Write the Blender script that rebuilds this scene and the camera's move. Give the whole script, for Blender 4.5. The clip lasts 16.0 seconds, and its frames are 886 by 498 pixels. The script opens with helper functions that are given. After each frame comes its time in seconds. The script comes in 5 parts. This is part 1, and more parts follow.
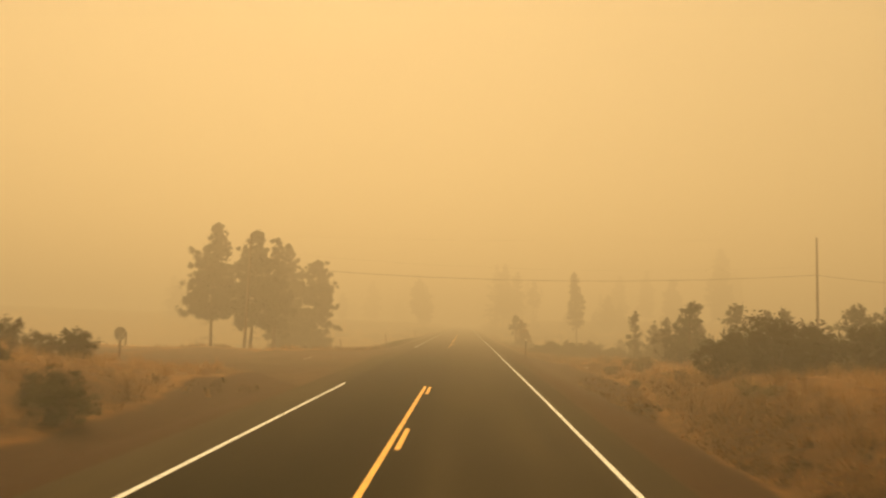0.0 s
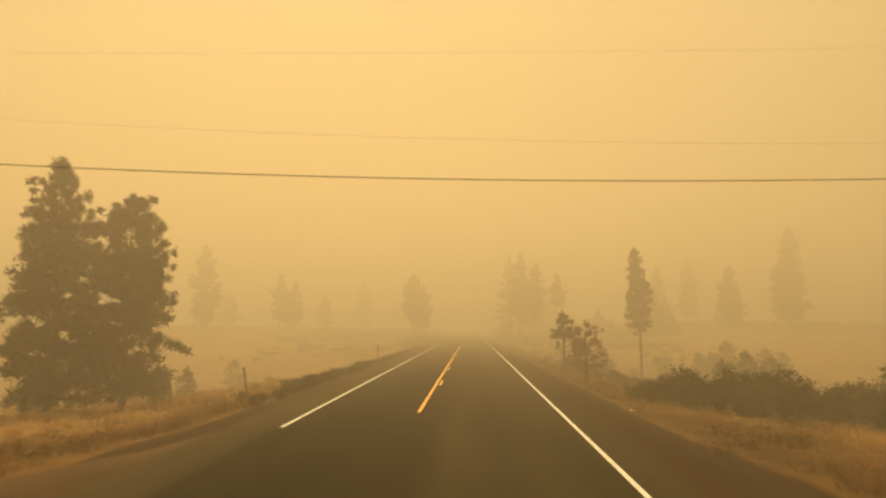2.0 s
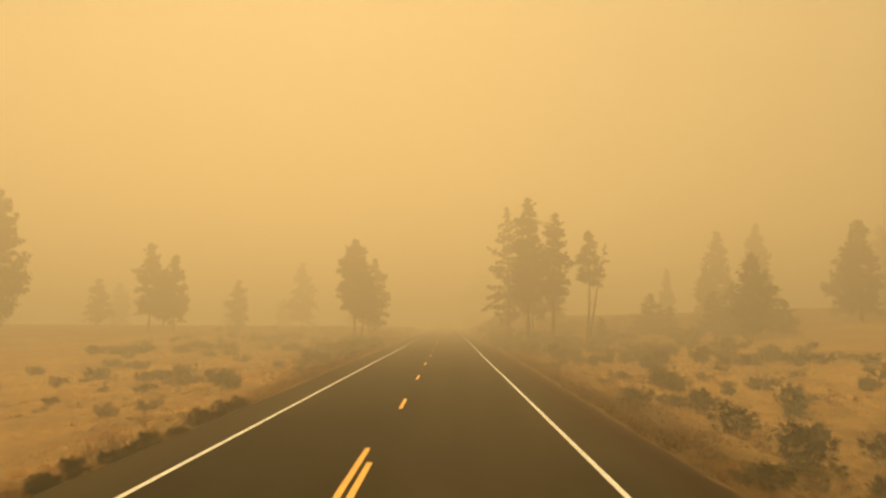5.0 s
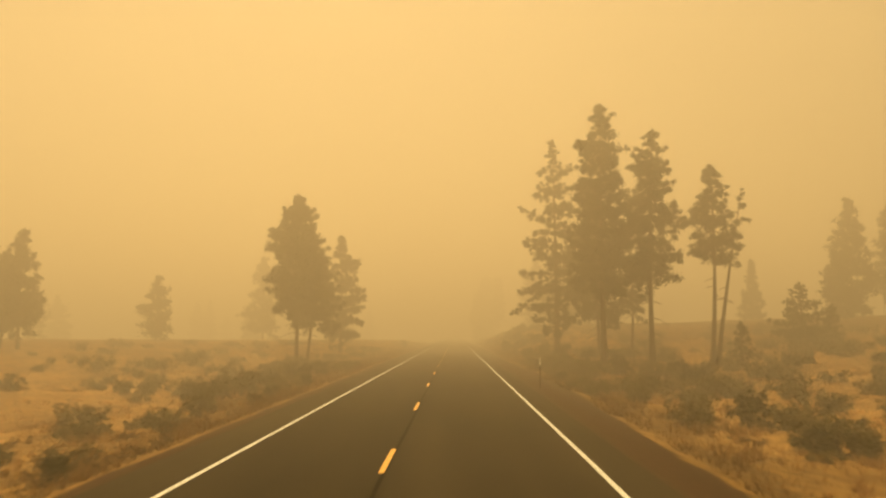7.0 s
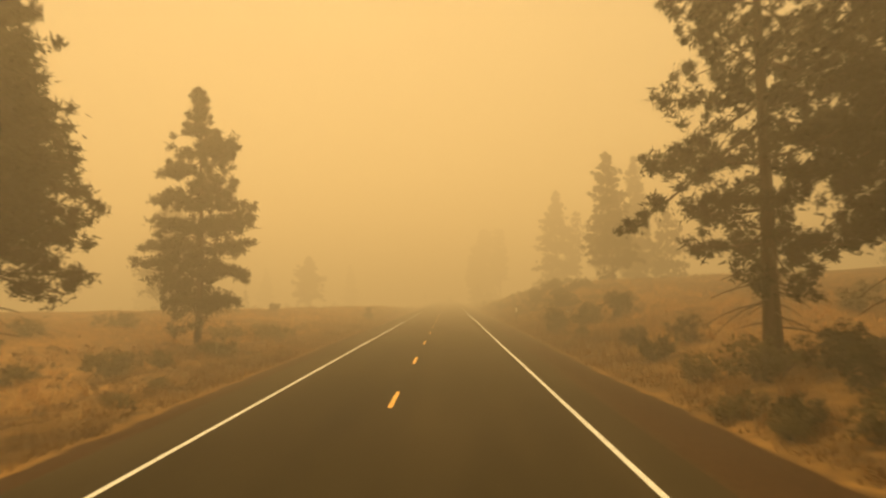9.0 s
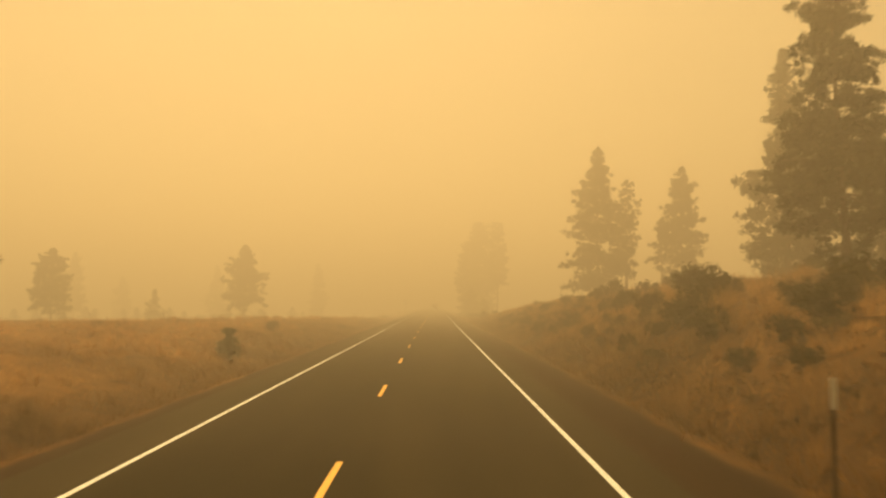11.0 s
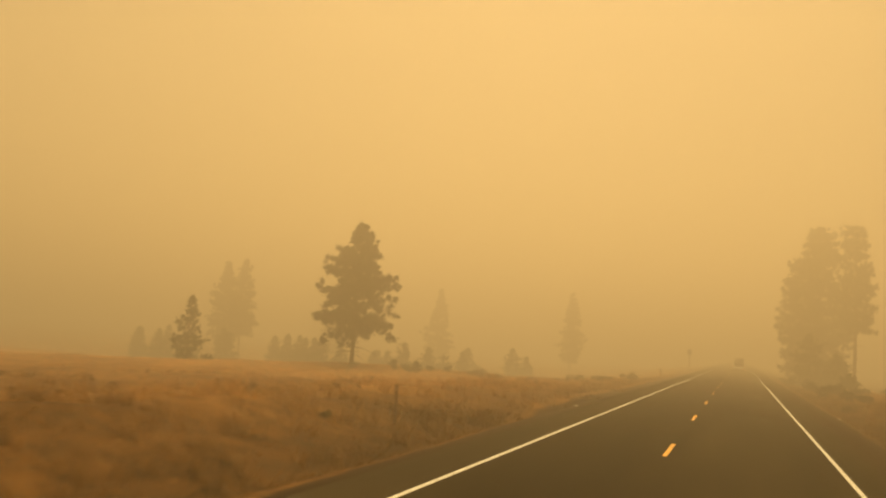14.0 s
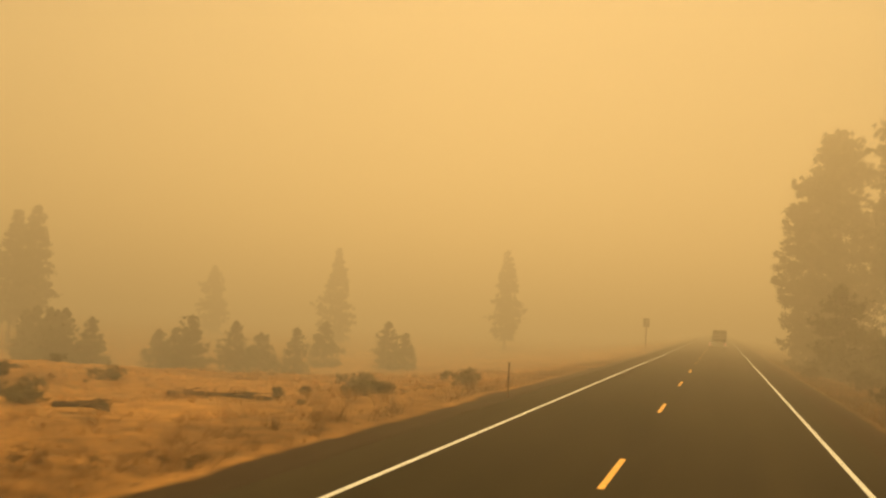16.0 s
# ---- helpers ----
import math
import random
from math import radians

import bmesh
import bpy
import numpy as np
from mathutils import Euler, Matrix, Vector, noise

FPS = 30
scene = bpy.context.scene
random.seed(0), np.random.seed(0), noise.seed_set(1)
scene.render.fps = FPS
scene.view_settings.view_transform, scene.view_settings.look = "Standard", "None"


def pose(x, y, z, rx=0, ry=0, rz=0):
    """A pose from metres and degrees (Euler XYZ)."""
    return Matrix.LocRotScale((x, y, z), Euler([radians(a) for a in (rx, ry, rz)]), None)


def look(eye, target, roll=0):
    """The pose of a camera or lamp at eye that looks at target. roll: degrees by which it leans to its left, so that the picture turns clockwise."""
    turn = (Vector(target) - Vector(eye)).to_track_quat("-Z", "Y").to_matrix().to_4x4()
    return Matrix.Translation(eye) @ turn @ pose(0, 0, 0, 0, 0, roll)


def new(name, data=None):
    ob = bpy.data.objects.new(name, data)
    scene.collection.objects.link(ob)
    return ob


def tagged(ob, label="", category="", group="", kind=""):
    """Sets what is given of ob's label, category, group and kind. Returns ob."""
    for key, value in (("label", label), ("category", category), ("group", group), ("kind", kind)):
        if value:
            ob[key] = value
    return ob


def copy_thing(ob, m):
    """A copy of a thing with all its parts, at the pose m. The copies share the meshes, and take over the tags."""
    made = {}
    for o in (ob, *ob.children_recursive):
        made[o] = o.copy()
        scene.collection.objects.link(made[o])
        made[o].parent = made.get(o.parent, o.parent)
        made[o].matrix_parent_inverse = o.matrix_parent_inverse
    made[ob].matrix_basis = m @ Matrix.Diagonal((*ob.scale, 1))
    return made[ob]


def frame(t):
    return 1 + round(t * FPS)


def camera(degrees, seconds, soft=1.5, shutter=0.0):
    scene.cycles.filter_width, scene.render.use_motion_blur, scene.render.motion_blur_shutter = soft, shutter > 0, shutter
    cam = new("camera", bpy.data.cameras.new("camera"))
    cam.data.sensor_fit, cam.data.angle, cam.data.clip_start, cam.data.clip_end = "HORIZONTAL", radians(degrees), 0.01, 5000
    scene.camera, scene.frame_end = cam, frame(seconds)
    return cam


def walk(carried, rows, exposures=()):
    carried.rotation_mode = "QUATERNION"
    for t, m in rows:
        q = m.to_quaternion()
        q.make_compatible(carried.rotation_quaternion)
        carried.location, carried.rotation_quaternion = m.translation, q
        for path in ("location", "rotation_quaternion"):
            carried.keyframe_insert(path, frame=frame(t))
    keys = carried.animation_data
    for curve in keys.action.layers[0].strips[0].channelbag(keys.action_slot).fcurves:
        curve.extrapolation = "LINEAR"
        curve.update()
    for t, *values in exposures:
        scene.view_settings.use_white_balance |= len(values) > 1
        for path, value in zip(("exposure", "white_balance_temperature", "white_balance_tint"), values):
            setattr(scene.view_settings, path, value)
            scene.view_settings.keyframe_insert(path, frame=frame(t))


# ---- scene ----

# ---------------------------------------------------------------- camera
EYE = 2.516
ROWS = (
    (0.0, 0.857, 0.000, 1.767, 5.121, 2.407), (0.5, 0.942, 13.516, 2.016, 6.201, 2.426),
    (1.0, 0.971, 26.927, 2.246, 6.495, 2.454), (1.5, 0.949, 40.322, 2.309, 6.086, 1.953),
    (2.0, 0.950, 53.788, 2.108, 5.512, 1.002), (2.5, 0.888, 67.393, 1.760, 5.408, 1.253),
    (3.0, 0.946, 81.220, 0.915, 5.905, 0.773), (3.5, 1.020, 95.256, 0.220, 6.023, 0.690),
    (4.0, 1.053, 109.486, 0.269, 5.216, 0.465), (6.5, 1.034, 181.511, 0.659, 5.305, 0.141),
    (7.0, 0.989, 195.885, 0.872, 6.036, 0.041), (7.5, 0.948, 210.210, 0.954, 6.392, -0.033),
    (8.0, 0.921, 224.538, 0.691, 5.316, -0.612), (8.5, 0.895, 238.907, 0.365, 3.666, -0.664),
    (8.7, 0.972, 244.656, 0.401, 3.342, -0.918), (10.8, 1.155, 304.914, -0.291, 4.082, -0.024),
    (11.0, 1.130, 310.659, -0.554, 3.897, 0.325), (11.5, 1.203, 325.062, 0.672, 3.811, 1.263),
    (12.0, 1.266, 339.485, 6.356, 4.411, 1.859), (12.5, 1.317, 353.906, 13.358, 4.639, 1.988),
    (13.0, 1.327, 368.322, 18.108, 4.898, 3.459), (13.5, 1.281, 382.750, 20.302, 5.337, 4.493),
    (14.0, 1.326, 397.139, 20.582, 6.252, 4.045), (14.5, 1.345, 411.460, 19.986, 6.761, 4.113),
    (15.0, 1.343, 425.705, 19.386, 6.374, 4.370), (15.5, 1.361, 439.911, 19.366, 5.664, 4.013),
    (16.0, 1.332, 454.131, 19.228, 4.736, 3.011))
cam = camera(57.57, 16.0, soft=2.3, shutter=0.2)
walk(cam, [(t, pose(x, y, EYE, 90 + pitch, 0, yaw) @ pose(0, 0, 0, 0, 0, roll)) for t, x, y, yaw, pitch, roll in ROWS],
     exposures=[(t, 0.37 + e, kelvin, tint) for t, e, kelvin, tint in (
         (0, 0.10, 6050, 14), (0.5, 0.06, 6250, 11), (2.5, 0.12, 6150, 9), (4, 0.01, 6250, 9), (7.5, 0.07, 6400, 9), (8.5, 0.08, 6600, 11), (11, 0.14, 6500, 10), (11.5, 0.20, 6450, 10),
         (12.5, 0.12, 6450, 10), (13.5, 0.09, 6500, 10), (14.5, -0.22, 6700, 11), (15.5, -0.10, 6700, 11), (16, -0.04, 6600, 11))])

# ---------------------------------------------------------------- light and smoke
SMOKE, SMOKE_TOP = 0.0099, 42.0      # extinction per metre, height of the layer
world = bpy.data.worlds.new("smoky_sky")
scene.world = world
world.use_nodes = True
wn, wl = world.node_tree.nodes, world.node_tree.links
sky = wn.new("ShaderNodeTexSky")
sky.sky_type, sky.sun_disc = "NISHITA", False
sky.sun_elevation, sky.sun_rotation = radians(51), radians(-13)
sky.dust_density = 8.0
tint = wn.new("ShaderNodeMix")
tint.data_type, tint.blend_type = "RGBA", "MIX"
tint.inputs["Factor"].default_value = 0.96
wl.new(sky.outputs[0], tint.inputs[6])
tint.inputs[7].default_value = (4.0, 2.74, 1.0, 1)     # daylight filtered through wildfire smoke
wl.new(tint.outputs[2], wn["Background"].inputs[0])
wn["Background"].inputs[1].default_value = 0.1

sun_data = bpy.data.lights.new("sun", "SUN")
sun_data.energy, sun_data.angle, sun_data.color = 5.0, radians(30), (1.0, 0.622, 0.217)
sun = new("sun", sun_data)
sun.matrix_world = look((0, 0, 0), (31, -133, -168))
sun["kind"] = "structure"


# ---------------------------------------------------------------- materials
def material(name, colour, rough=0.9, vary=0.25, scale=6.0, fine=60.0, bump=0.3, second=None, metal=0.0, stretch=(1, 1, 1), translucent=0.0, island=0.0):
    m = bpy.data.materials.new(name)
    m.use_nodes = True
    n, l = m.node_tree.nodes, m.node_tree.links
    b = n["Principled BSDF"]
    b.inputs["Roughness"].default_value, b.inputs["Metallic"].default_value = rough, metal
    b.inputs["Specular IOR Level"].default_value = 0.25 if rough < 0.88 else 0.04
    geo = n.new("ShaderNodeTexCoord")
    mp = n.new("ShaderNodeMapping")
    mp.inputs["Scale"].default_value = stretch
    l.new(geo.outputs["Object"], mp.inputs[0])
    big, small = n.new("ShaderNodeTexNoise"), n.new("ShaderNodeTexNoise")
    big.inputs["Scale"].default_value, small.inputs["Scale"].default_value = scale, fine
    big.inputs["Detail"].default_value, small.inputs["Detail"].default_value = 4, 3
    l.new(mp.outputs[0], big.inputs[0])
    l.new(mp.outputs[0], small.inputs[0])
    c2 = second or tuple(c * (1 - vary) for c in colour)
    c1 = colour if second else tuple(min(1, c * (1 + vary)) for c in colour)
    mix = n.new("ShaderNodeMix")
    mix.data_type = "RGBA"
    mix.inputs[6].default_value, mix.inputs[7].default_value = (*c1, 1), (*c2, 1)
    ramp = n.new("ShaderNodeMapRange")
    ramp.inputs[1].default_value, ramp.inputs[2].default_value = 0.32, 0.68
    l.new(big.outputs[0], ramp.inputs[0])
    l.new(ramp.outputs[0], mix.inputs[0])
    grain = n.new("ShaderNodeMix")
    grain.data_type, grain.blend_type = "RGBA", "MULTIPLY"
    grain.inputs[0].default_value = 1.0
    g = n.new("ShaderNodeMapRange")
    g.inputs[1].default_value, g.inputs[2].default_value, g.inputs[3].default_value, g.inputs[4].default_value = 0.25, 0.75, 1 - vary, 1 + vary
    l.new(small.outputs[0], g.inputs[0])
    l.new(mix.outputs[2], grain.inputs[6])
    l.new(g.outputs[0], grain.inputs[7])
    last = grain.outputs[2]
    if island:
        gi = n.new("ShaderNodeNewGeometry")
        sp = n.new("ShaderNodeMapRange")
        sp.inputs[3].default_value, sp.inputs[4].default_value = 1 - island, 1 + island
        l.new(gi.outputs["Random Per Island"], sp.inputs[0])
        im = n.new("ShaderNodeMix")
        im.data_type, im.blend_type = "RGBA", "MULTIPLY"
        im.inputs[0].default_value = 1.0
        l.new(last, im.inputs[6])
        l.new(sp.outputs[0], im.inputs[7])
        last = im.outputs[2]
    l.new(last, b.inputs["Base Color"])
    if bump:
        bp = n.new("ShaderNodeBump")
        bp.inputs["Strength"].default_value, bp.inputs["Distance"].default_value = bump, 0.02
        l.new(small.outputs[0], bp.inputs["Height"])
        l.new(bp.outputs[0], b.inputs["Normal"])
    if translucent:
        tr, mx = n.new("ShaderNodeBsdfTranslucent"), n.new("ShaderNodeMixShader")
        l.new(last, tr.inputs[0])
        mx.inputs[0].default_value = translucent
        l.new(b.outputs[0], mx.inputs[1])
        l.new(tr.outputs[0], mx.inputs[2])
        l.new(mx.outputs[0], n["Material Output"].inputs[0])
    return m


NEEDLES = material("pine_needles", (0.029, 0.033, 0.012), 0.8, 0.3, 0.6, 5, 0, translucent=0.10, island=0.35)
NEEDLES_DRY = material("dry_needles", (0.16, 0.085, 0.035), 0.85, 0.3, 0.6, 5, 0, translucent=0.25, island=0.3)
JUNIPER = material("juniper_leaves", (0.070, 0.078, 0.034), 0.85, 0.3, 0.8, 6, 0, translucent=0.2, island=0.3)
SAGE = material("sage_leaves", (0.138, 0.119, 0.056), 0.9, 0.25, 1.0, 8, 0, translucent=0.25, island=0.12)
BITTER_LEAVES = material("bitterbrush_leaves", (0.060, 0.054, 0.023), 0.9, 0.25, 1.0, 8, 0, translucent=0.2, island=0.15)
BARK = material("pine_bark", (0.085, 0.052, 0.031), 0.95, 0.4, 3.0, 22, 0.8, stretch=(1, 1, 0.25))
TWIG = material("grey_twig", (0.12, 0.09, 0.065), 0.95, 0.3, 4, 30, 0)
OLD_WOOD = material("weathered_wood", (0.17, 0.12, 0.08), 0.9, 0.3, 3, 40, 0.4, stretch=(1, 1, 0.15))
PAINT_WHITE = material("road_paint_white", (0.70, 0.77, 0.90), 0.6, 0.12, 2.5, 40, 0.15)
PAINT_WORN = material("worn_road_paint", (0.36, 0.36, 0.36), 0.7, 0.3, 2.5, 30, 0.15)
PAINT_YELLOW = material("road_paint_yellow", (0.82, 0.47, 0.08), 0.6, 0.14, 2.5, 40, 0.15)
WIRE = material("wire", (0.05, 0.045, 0.04), 0.6, 0.1, 4, 30, 0)
GRASS = material("dry_grass", (0.42, 0.255, 0.100), 0.95, 0.3, 0.16, 2, 0, second=(0.21, 0.125, 0.050), translucent=0.5, island=0.2)
METAL = material("galvanised_steel", (0.42, 0.41, 0.39), 0.5, 0.15, 5, 40, 0.1, metal=0.8)
PLASTIC_WHITE = material("white_marker", (0.75, 0.74, 0.70), 0.5, 0.1, 6, 40, 0)


def asphalt_material():
    """Asphalt with wheel tracks, streaks along the road and stone grain."""
    m = material("asphalt", (0.040, 0.033, 0.0195), 0.95, 0.16, 0.35, 90, 0.12, second=(0.028, 0.023, 0.0140), stretch=(1, 0.22, 1))
    n, l = m.node_tree.nodes, m.node_tree.links
    b = n["Principled BSDF"]
    src = b.inputs["Base Color"].links[0].from_socket
    pos = n.new("ShaderNodeNewGeometry")
    sep = n.new("ShaderNodeSeparateXYZ")
    l.new(pos.outputs["Position"], sep.inputs[0])
    curve = n.new("ShaderNodeMapRange")
    curve.inputs[1].default_value, curve.inputs[2].default_value = -5.2, 5.2
    l.new(sep.outputs[0], curve.inputs[0])
    ramp = n.new("ShaderNodeValToRGB")
    e = ramp.color_ramp.elements
    stops = ((0.0, 1.35), (0.13, 1.3), (0.155, 0.36), (0.25, 0.46), (0.33, 0.33), (0.42, 0.42), (0.5, 0.54), (0.545, 1.02), (0.64, 0.90), (0.72, 1.05), (0.80, 0.86), (0.86, 1.0), (1.0, 1.05))
    while len(e) < len(stops):
        e.new(0.5)
    for k, (at, v) in enumerate(stops):
        e[k].position, e[k].color = at, (v / 2, v / 2, v / 2, 1)
    l.new(curve.outputs[0], ramp.inputs[0])
    dbl = n.new("ShaderNodeMix")
    dbl.data_type, dbl.blend_type = "RGBA", "MULTIPLY"
    dbl.clamp_result = False
    dbl.inputs[0].default_value = 1.0
    l.new(ramp.outputs[0], dbl.inputs[6])
    dbl.inputs[7].default_value = (2, 2, 2, 1)
    mul = n.new("ShaderNodeMix")
    mul.data_type, mul.blend_type = "RGBA", "MULTIPLY"
    fade = n.new("ShaderNodeMapRange")       # the older surface ends past the crest
    fade.inputs[1].default_value, fade.inputs[2].default_value, fade.inputs[3].default_value, fade.inputs[4].default_value = 120.0, 180.0, 1.0, 0.45
    l.new(sep.outputs[1], fade.inputs[0])
    l.new(fade.outputs[0], mul.inputs[0])
    l.new(src, mul.inputs[6])
    l.new(dbl.outputs[2], mul.inputs[7])
    end_tone = n.new("ShaderNodeMapRange")      # darker surface towards the end
    end_tone.inputs[1].default_value, end_tone.inputs[2].default_value, end_tone.inputs[3].default_value, end_tone.inputs[4].default_value = 400.0, 460.0, 1.0, 0.72
    l.new(sep.outputs[1], end_tone.inputs[0])
    patches = n.new("ShaderNodeTexNoise")    # long dull patches
    patches.inputs["Scale"].default_value, patches.inputs["Detail"].default_value = 0.8, 4
    along = n.new("ShaderNodeMapping")
    along.inputs["Scale"].default_value = (1.2, 0.10, 1)
    l.new(pos.outputs["Position"], along.inputs[0])
    l.new(along.outputs[0], patches.inputs[0])
    spread = n.new("ShaderNodeMapRange")
    spread.inputs[1].default_value, spread.inputs[2].default_value, spread.inputs[3].default_value, spread.inputs[4].default_value = 0.35, 0.65, 0.82, 1.16
    l.new(patches.outputs[0], spread.inputs[0])
    wear, worn = n.new("ShaderNodeMath"), n.new("ShaderNodeMix")
    wear.operation = "MULTIPLY"
    l.new(end_tone.outputs[0], wear.inputs[0])
    l.new(spread.outputs[0], wear.inputs[1])
    worn.data_type, worn.blend_type = "RGBA", "MULTIPLY"
    worn.inputs[0].default_value = 1.0
    l.new(mul.outputs[2], worn.inputs[6])
    l.new(wear.outputs[0], worn.inputs[7])
    l.new(worn.outputs[2], b.inputs["Base Color"])
    return m


def weedy(m):
    """Darker weeds in the ditch and on the foot of the banks."""
    n, l = m.node_tree.nodes, m.node_tree.links
    b = n["Principled BSDF"]
    src = b.inputs["Base Color"].links[0].from_socket
    pos = n.new("ShaderNodeNewGeometry")
    sep = n.new("ShaderNodeSeparateXYZ")
    l.new(pos.outputs["Position"], sep.inputs[0])
    ab = n.new("ShaderNodeMath")
    ab.operation = "ABSOLUTE"
    l.new(sep.outputs[0], ab.inputs[0])
    wob = n.new("ShaderNodeTexNoise")
    wob.inputs["Scale"].default_value, wob.inputs["Detail"].default_value = 0.11, 5
    l.new(pos.outputs["Position"], wob.inputs[0])
    add = n.new("ShaderNodeMath")
    add.operation = "MULTIPLY_ADD"
    l.new(wob.outputs[0], add.inputs[0])
    add.inputs[1].default_value = -9.0
    l.new(ab.outputs[0], add.inputs[2])
    span = n.new("ShaderNodeMapRange")
    span.inputs[1].default_value, span.inputs[2].default_value, span.inputs[3].default_value, span.inputs[4].default_value = 3.0, 8.5, 0.52, 1.22
    l.new(add.outputs[0], span.inputs[0])
    mul = n.new("ShaderNodeMix")
    mul.data_type, mul.blend_type = "RGBA", "MULTIPLY"
    mul.inputs[0].default_value = 1.0
    l.new(src, mul.inputs[6])
    l.new(span.outputs[0], mul.inputs[7])
    for k in list(src.links):
        if k.to_node != mul:
            l.new(mul.outputs[2], k.to_socket)
    return m


APRON = ((0, 0.3), (22, 0.5), (38, 2.6), (62, 2.4), (84, 0.4), (215, 0.2), (240, 1.2), (262, 1.0), (285, 0.1), (500, 0.0))     # y, extra width of the cinder on the right
LEFT_APRON = ((0, 1.6), (22, 1.8), (30, 3.0), (36, 3.0), (44, 0.5), (120, 0.5), (180, 0.0), (420, 0.0), (440, 1.6), (500, 1.8))


def ground_material():
    """Dry grass and red-brown soil in patches, bare cinder beside the pavement."""
    m = material("dry_ground", (0.160, 0.088, 0.028), 0.95, 0.5, 0.16, 1.3, 0.8, second=(0.088, 0.047, 0.015))
    weedy(m)
    n, l = m.node_tree.nodes, m.node_tree.links
    b = n["Principled BSDF"]
    src = b.inputs["Base Color"].links[0].from_socket
    pos = n.new("ShaderNodeNewGeometry")
    sep = n.new("ShaderNodeSeparateXYZ")
    l.new(pos.outputs["Position"], sep.inputs[0])
    ab = n.new("ShaderNodeMath")
    ab.operation = "ABSOLUTE"
    l.new(sep.outputs[0], ab.inputs[0])
    wob = n.new("ShaderNodeTexNoise")
    wob.inputs["Scale"].default_value = 0.5
    l.new(pos.outputs["Position"], wob.inputs[0])
    add = n.new("ShaderNodeMath")
    add.operation = "MULTIPLY_ADD"
    l.new(wob.outputs[0], add.inputs[0])
    add.inputs[1].default_value = 0.8
    along = n.new("ShaderNodeMapRange")
    along.inputs[1].default_value, along.inputs[2].default_value = 0.0, 500.0
    l.new(sep.outputs[1], along.inputs[0])
    sides = []
    for table, test in ((APRON, "GREATER_THAN"), (LEFT_APRON, "LESS_THAN")):      # places where the cinder spreads wider
        stretch = n.new("ShaderNodeValToRGB")
        l.new(along.outputs[0], stretch.inputs[0])
        e = stretch.color_ramp.elements
        while len(e) < len(table):
            e.new(0.5)
        for k, (y, w) in enumerate(table):
            e[k].position, e[k].color = y / 500, (w / 4, w / 4, w / 4, 1)
        side, wide = n.new("ShaderNodeMath"), n.new("ShaderNodeMath")
        side.operation, wide.operation = test, "MULTIPLY"
        side.inputs[1].default_value = 0.0
        l.new(sep.outputs[0], side.inputs[0])
        l.new(side.outputs[0], wide.inputs[0])
        l.new(stretch.outputs[0], wide.inputs[1])
        sides.append(wide)
    less = n.new("ShaderNodeMath")
    l.new(sides[0].outputs[0], less.inputs[0])
    l.new(sides[1].outputs[0], less.inputs[1])
    shift = n.new("ShaderNodeMath")
    shift.operation = "MULTIPLY_ADD"
    l.new(less.outputs[0], shift.inputs[0])
    shift.inputs[1].default_value = -4.0
    l.new(ab.outputs[0], shift.inputs[2])
    l.new(shift.outputs[0], add.inputs[2])
    band = n.new("ShaderNodeValToRGB")       # pale gravel edge, red cinder, then grass
    span = n.new("ShaderNodeMapRange")
    span.inputs[1].default_value, span.inputs[2].default_value = 4.4, 8.4
    wob2 = n.new("ShaderNodeMath")
    wob2.operation = "MULTIPLY_ADD"
    l.new(wob.outputs[0], wob2.inputs[0])
    wob2.inputs[1].default_value = 0.8
    l.new(ab.outputs[0], wob2.inputs[2])
    l.new(wob2.outputs[0], span.inputs[0])
    e = band.color_ramp.elements
    stops = ((0.0, (0.055, 0.036, 0.020)), (0.17, (0.055, 0.036, 0.020)), (0.22, (0.050, 0.028, 0.014)), (0.49, (0.043, 0.023, 0.011)))
    while len(e) < len(stops):
        e.new(0.5)
    for k, (at, c) in enumerate(stops):
        e[k].position, e[k].color = at, (*c, 1)
    l.new(span.outputs[0], band.inputs[0])
    tone = n.new("ShaderNodeValToRGB")       # the cinder is lighter beside the flats
    l.new(along.outputs[0], tone.inputs[0])
    e = tone.color_ramp.elements
    stops = ((0.0, 0.72), (0.05, 1.0), (0.09, 1.1), (0.15, 0.58), (0.30, 0.58), (0.38, 1.0), (0.52, 1.0), (0.6, 0.56), (0.84, 0.5), (1.0, 0.46))
    while len(e) < len(stops):
        e.new(0.5)
    for k, (at, v) in enumerate(stops):
        e[k].position, e[k].color = at, (v, v, v, 1)
    stones = n.new("ShaderNodeTexNoise")
    stones.inputs["Scale"].default_value, stones.inputs["Detail"].default_value = 9.0, 5
    l.new(pos.outputs["Position"], stones.inputs[0])
    speck = n.new("ShaderNodeMapRange")
    speck.inputs[1].default_value, speck.inputs[2].default_value, speck.inputs[3].default_value, speck.inputs[4].default_value = 0.3, 0.7, 0.7, 1.35
    l.new(stones.outputs[0], speck.inputs[0])
    gravel = n.new("ShaderNodeMath")
    gravel.operation = "MULTIPLY"
    l.new(tone.outputs[0], gravel.inputs[0])
    l.new(speck.outputs[0], gravel.inputs[1])
    cinder = n.new("ShaderNodeMix")
    cinder.data_type, cinder.blend_type = "RGBA", "MULTIPLY"
    cinder.inputs[0].default_value = 1.0
    l.new(band.outputs[0], cinder.inputs[6])
    l.new(gravel.outputs[0], cinder.inputs[7])
    edge = n.new("ShaderNodeMapRange")
    edge.inputs[1].default_value, edge.inputs[2].default_value = 6.45, 6.75
    l.new(add.outputs[0], edge.inputs[0])
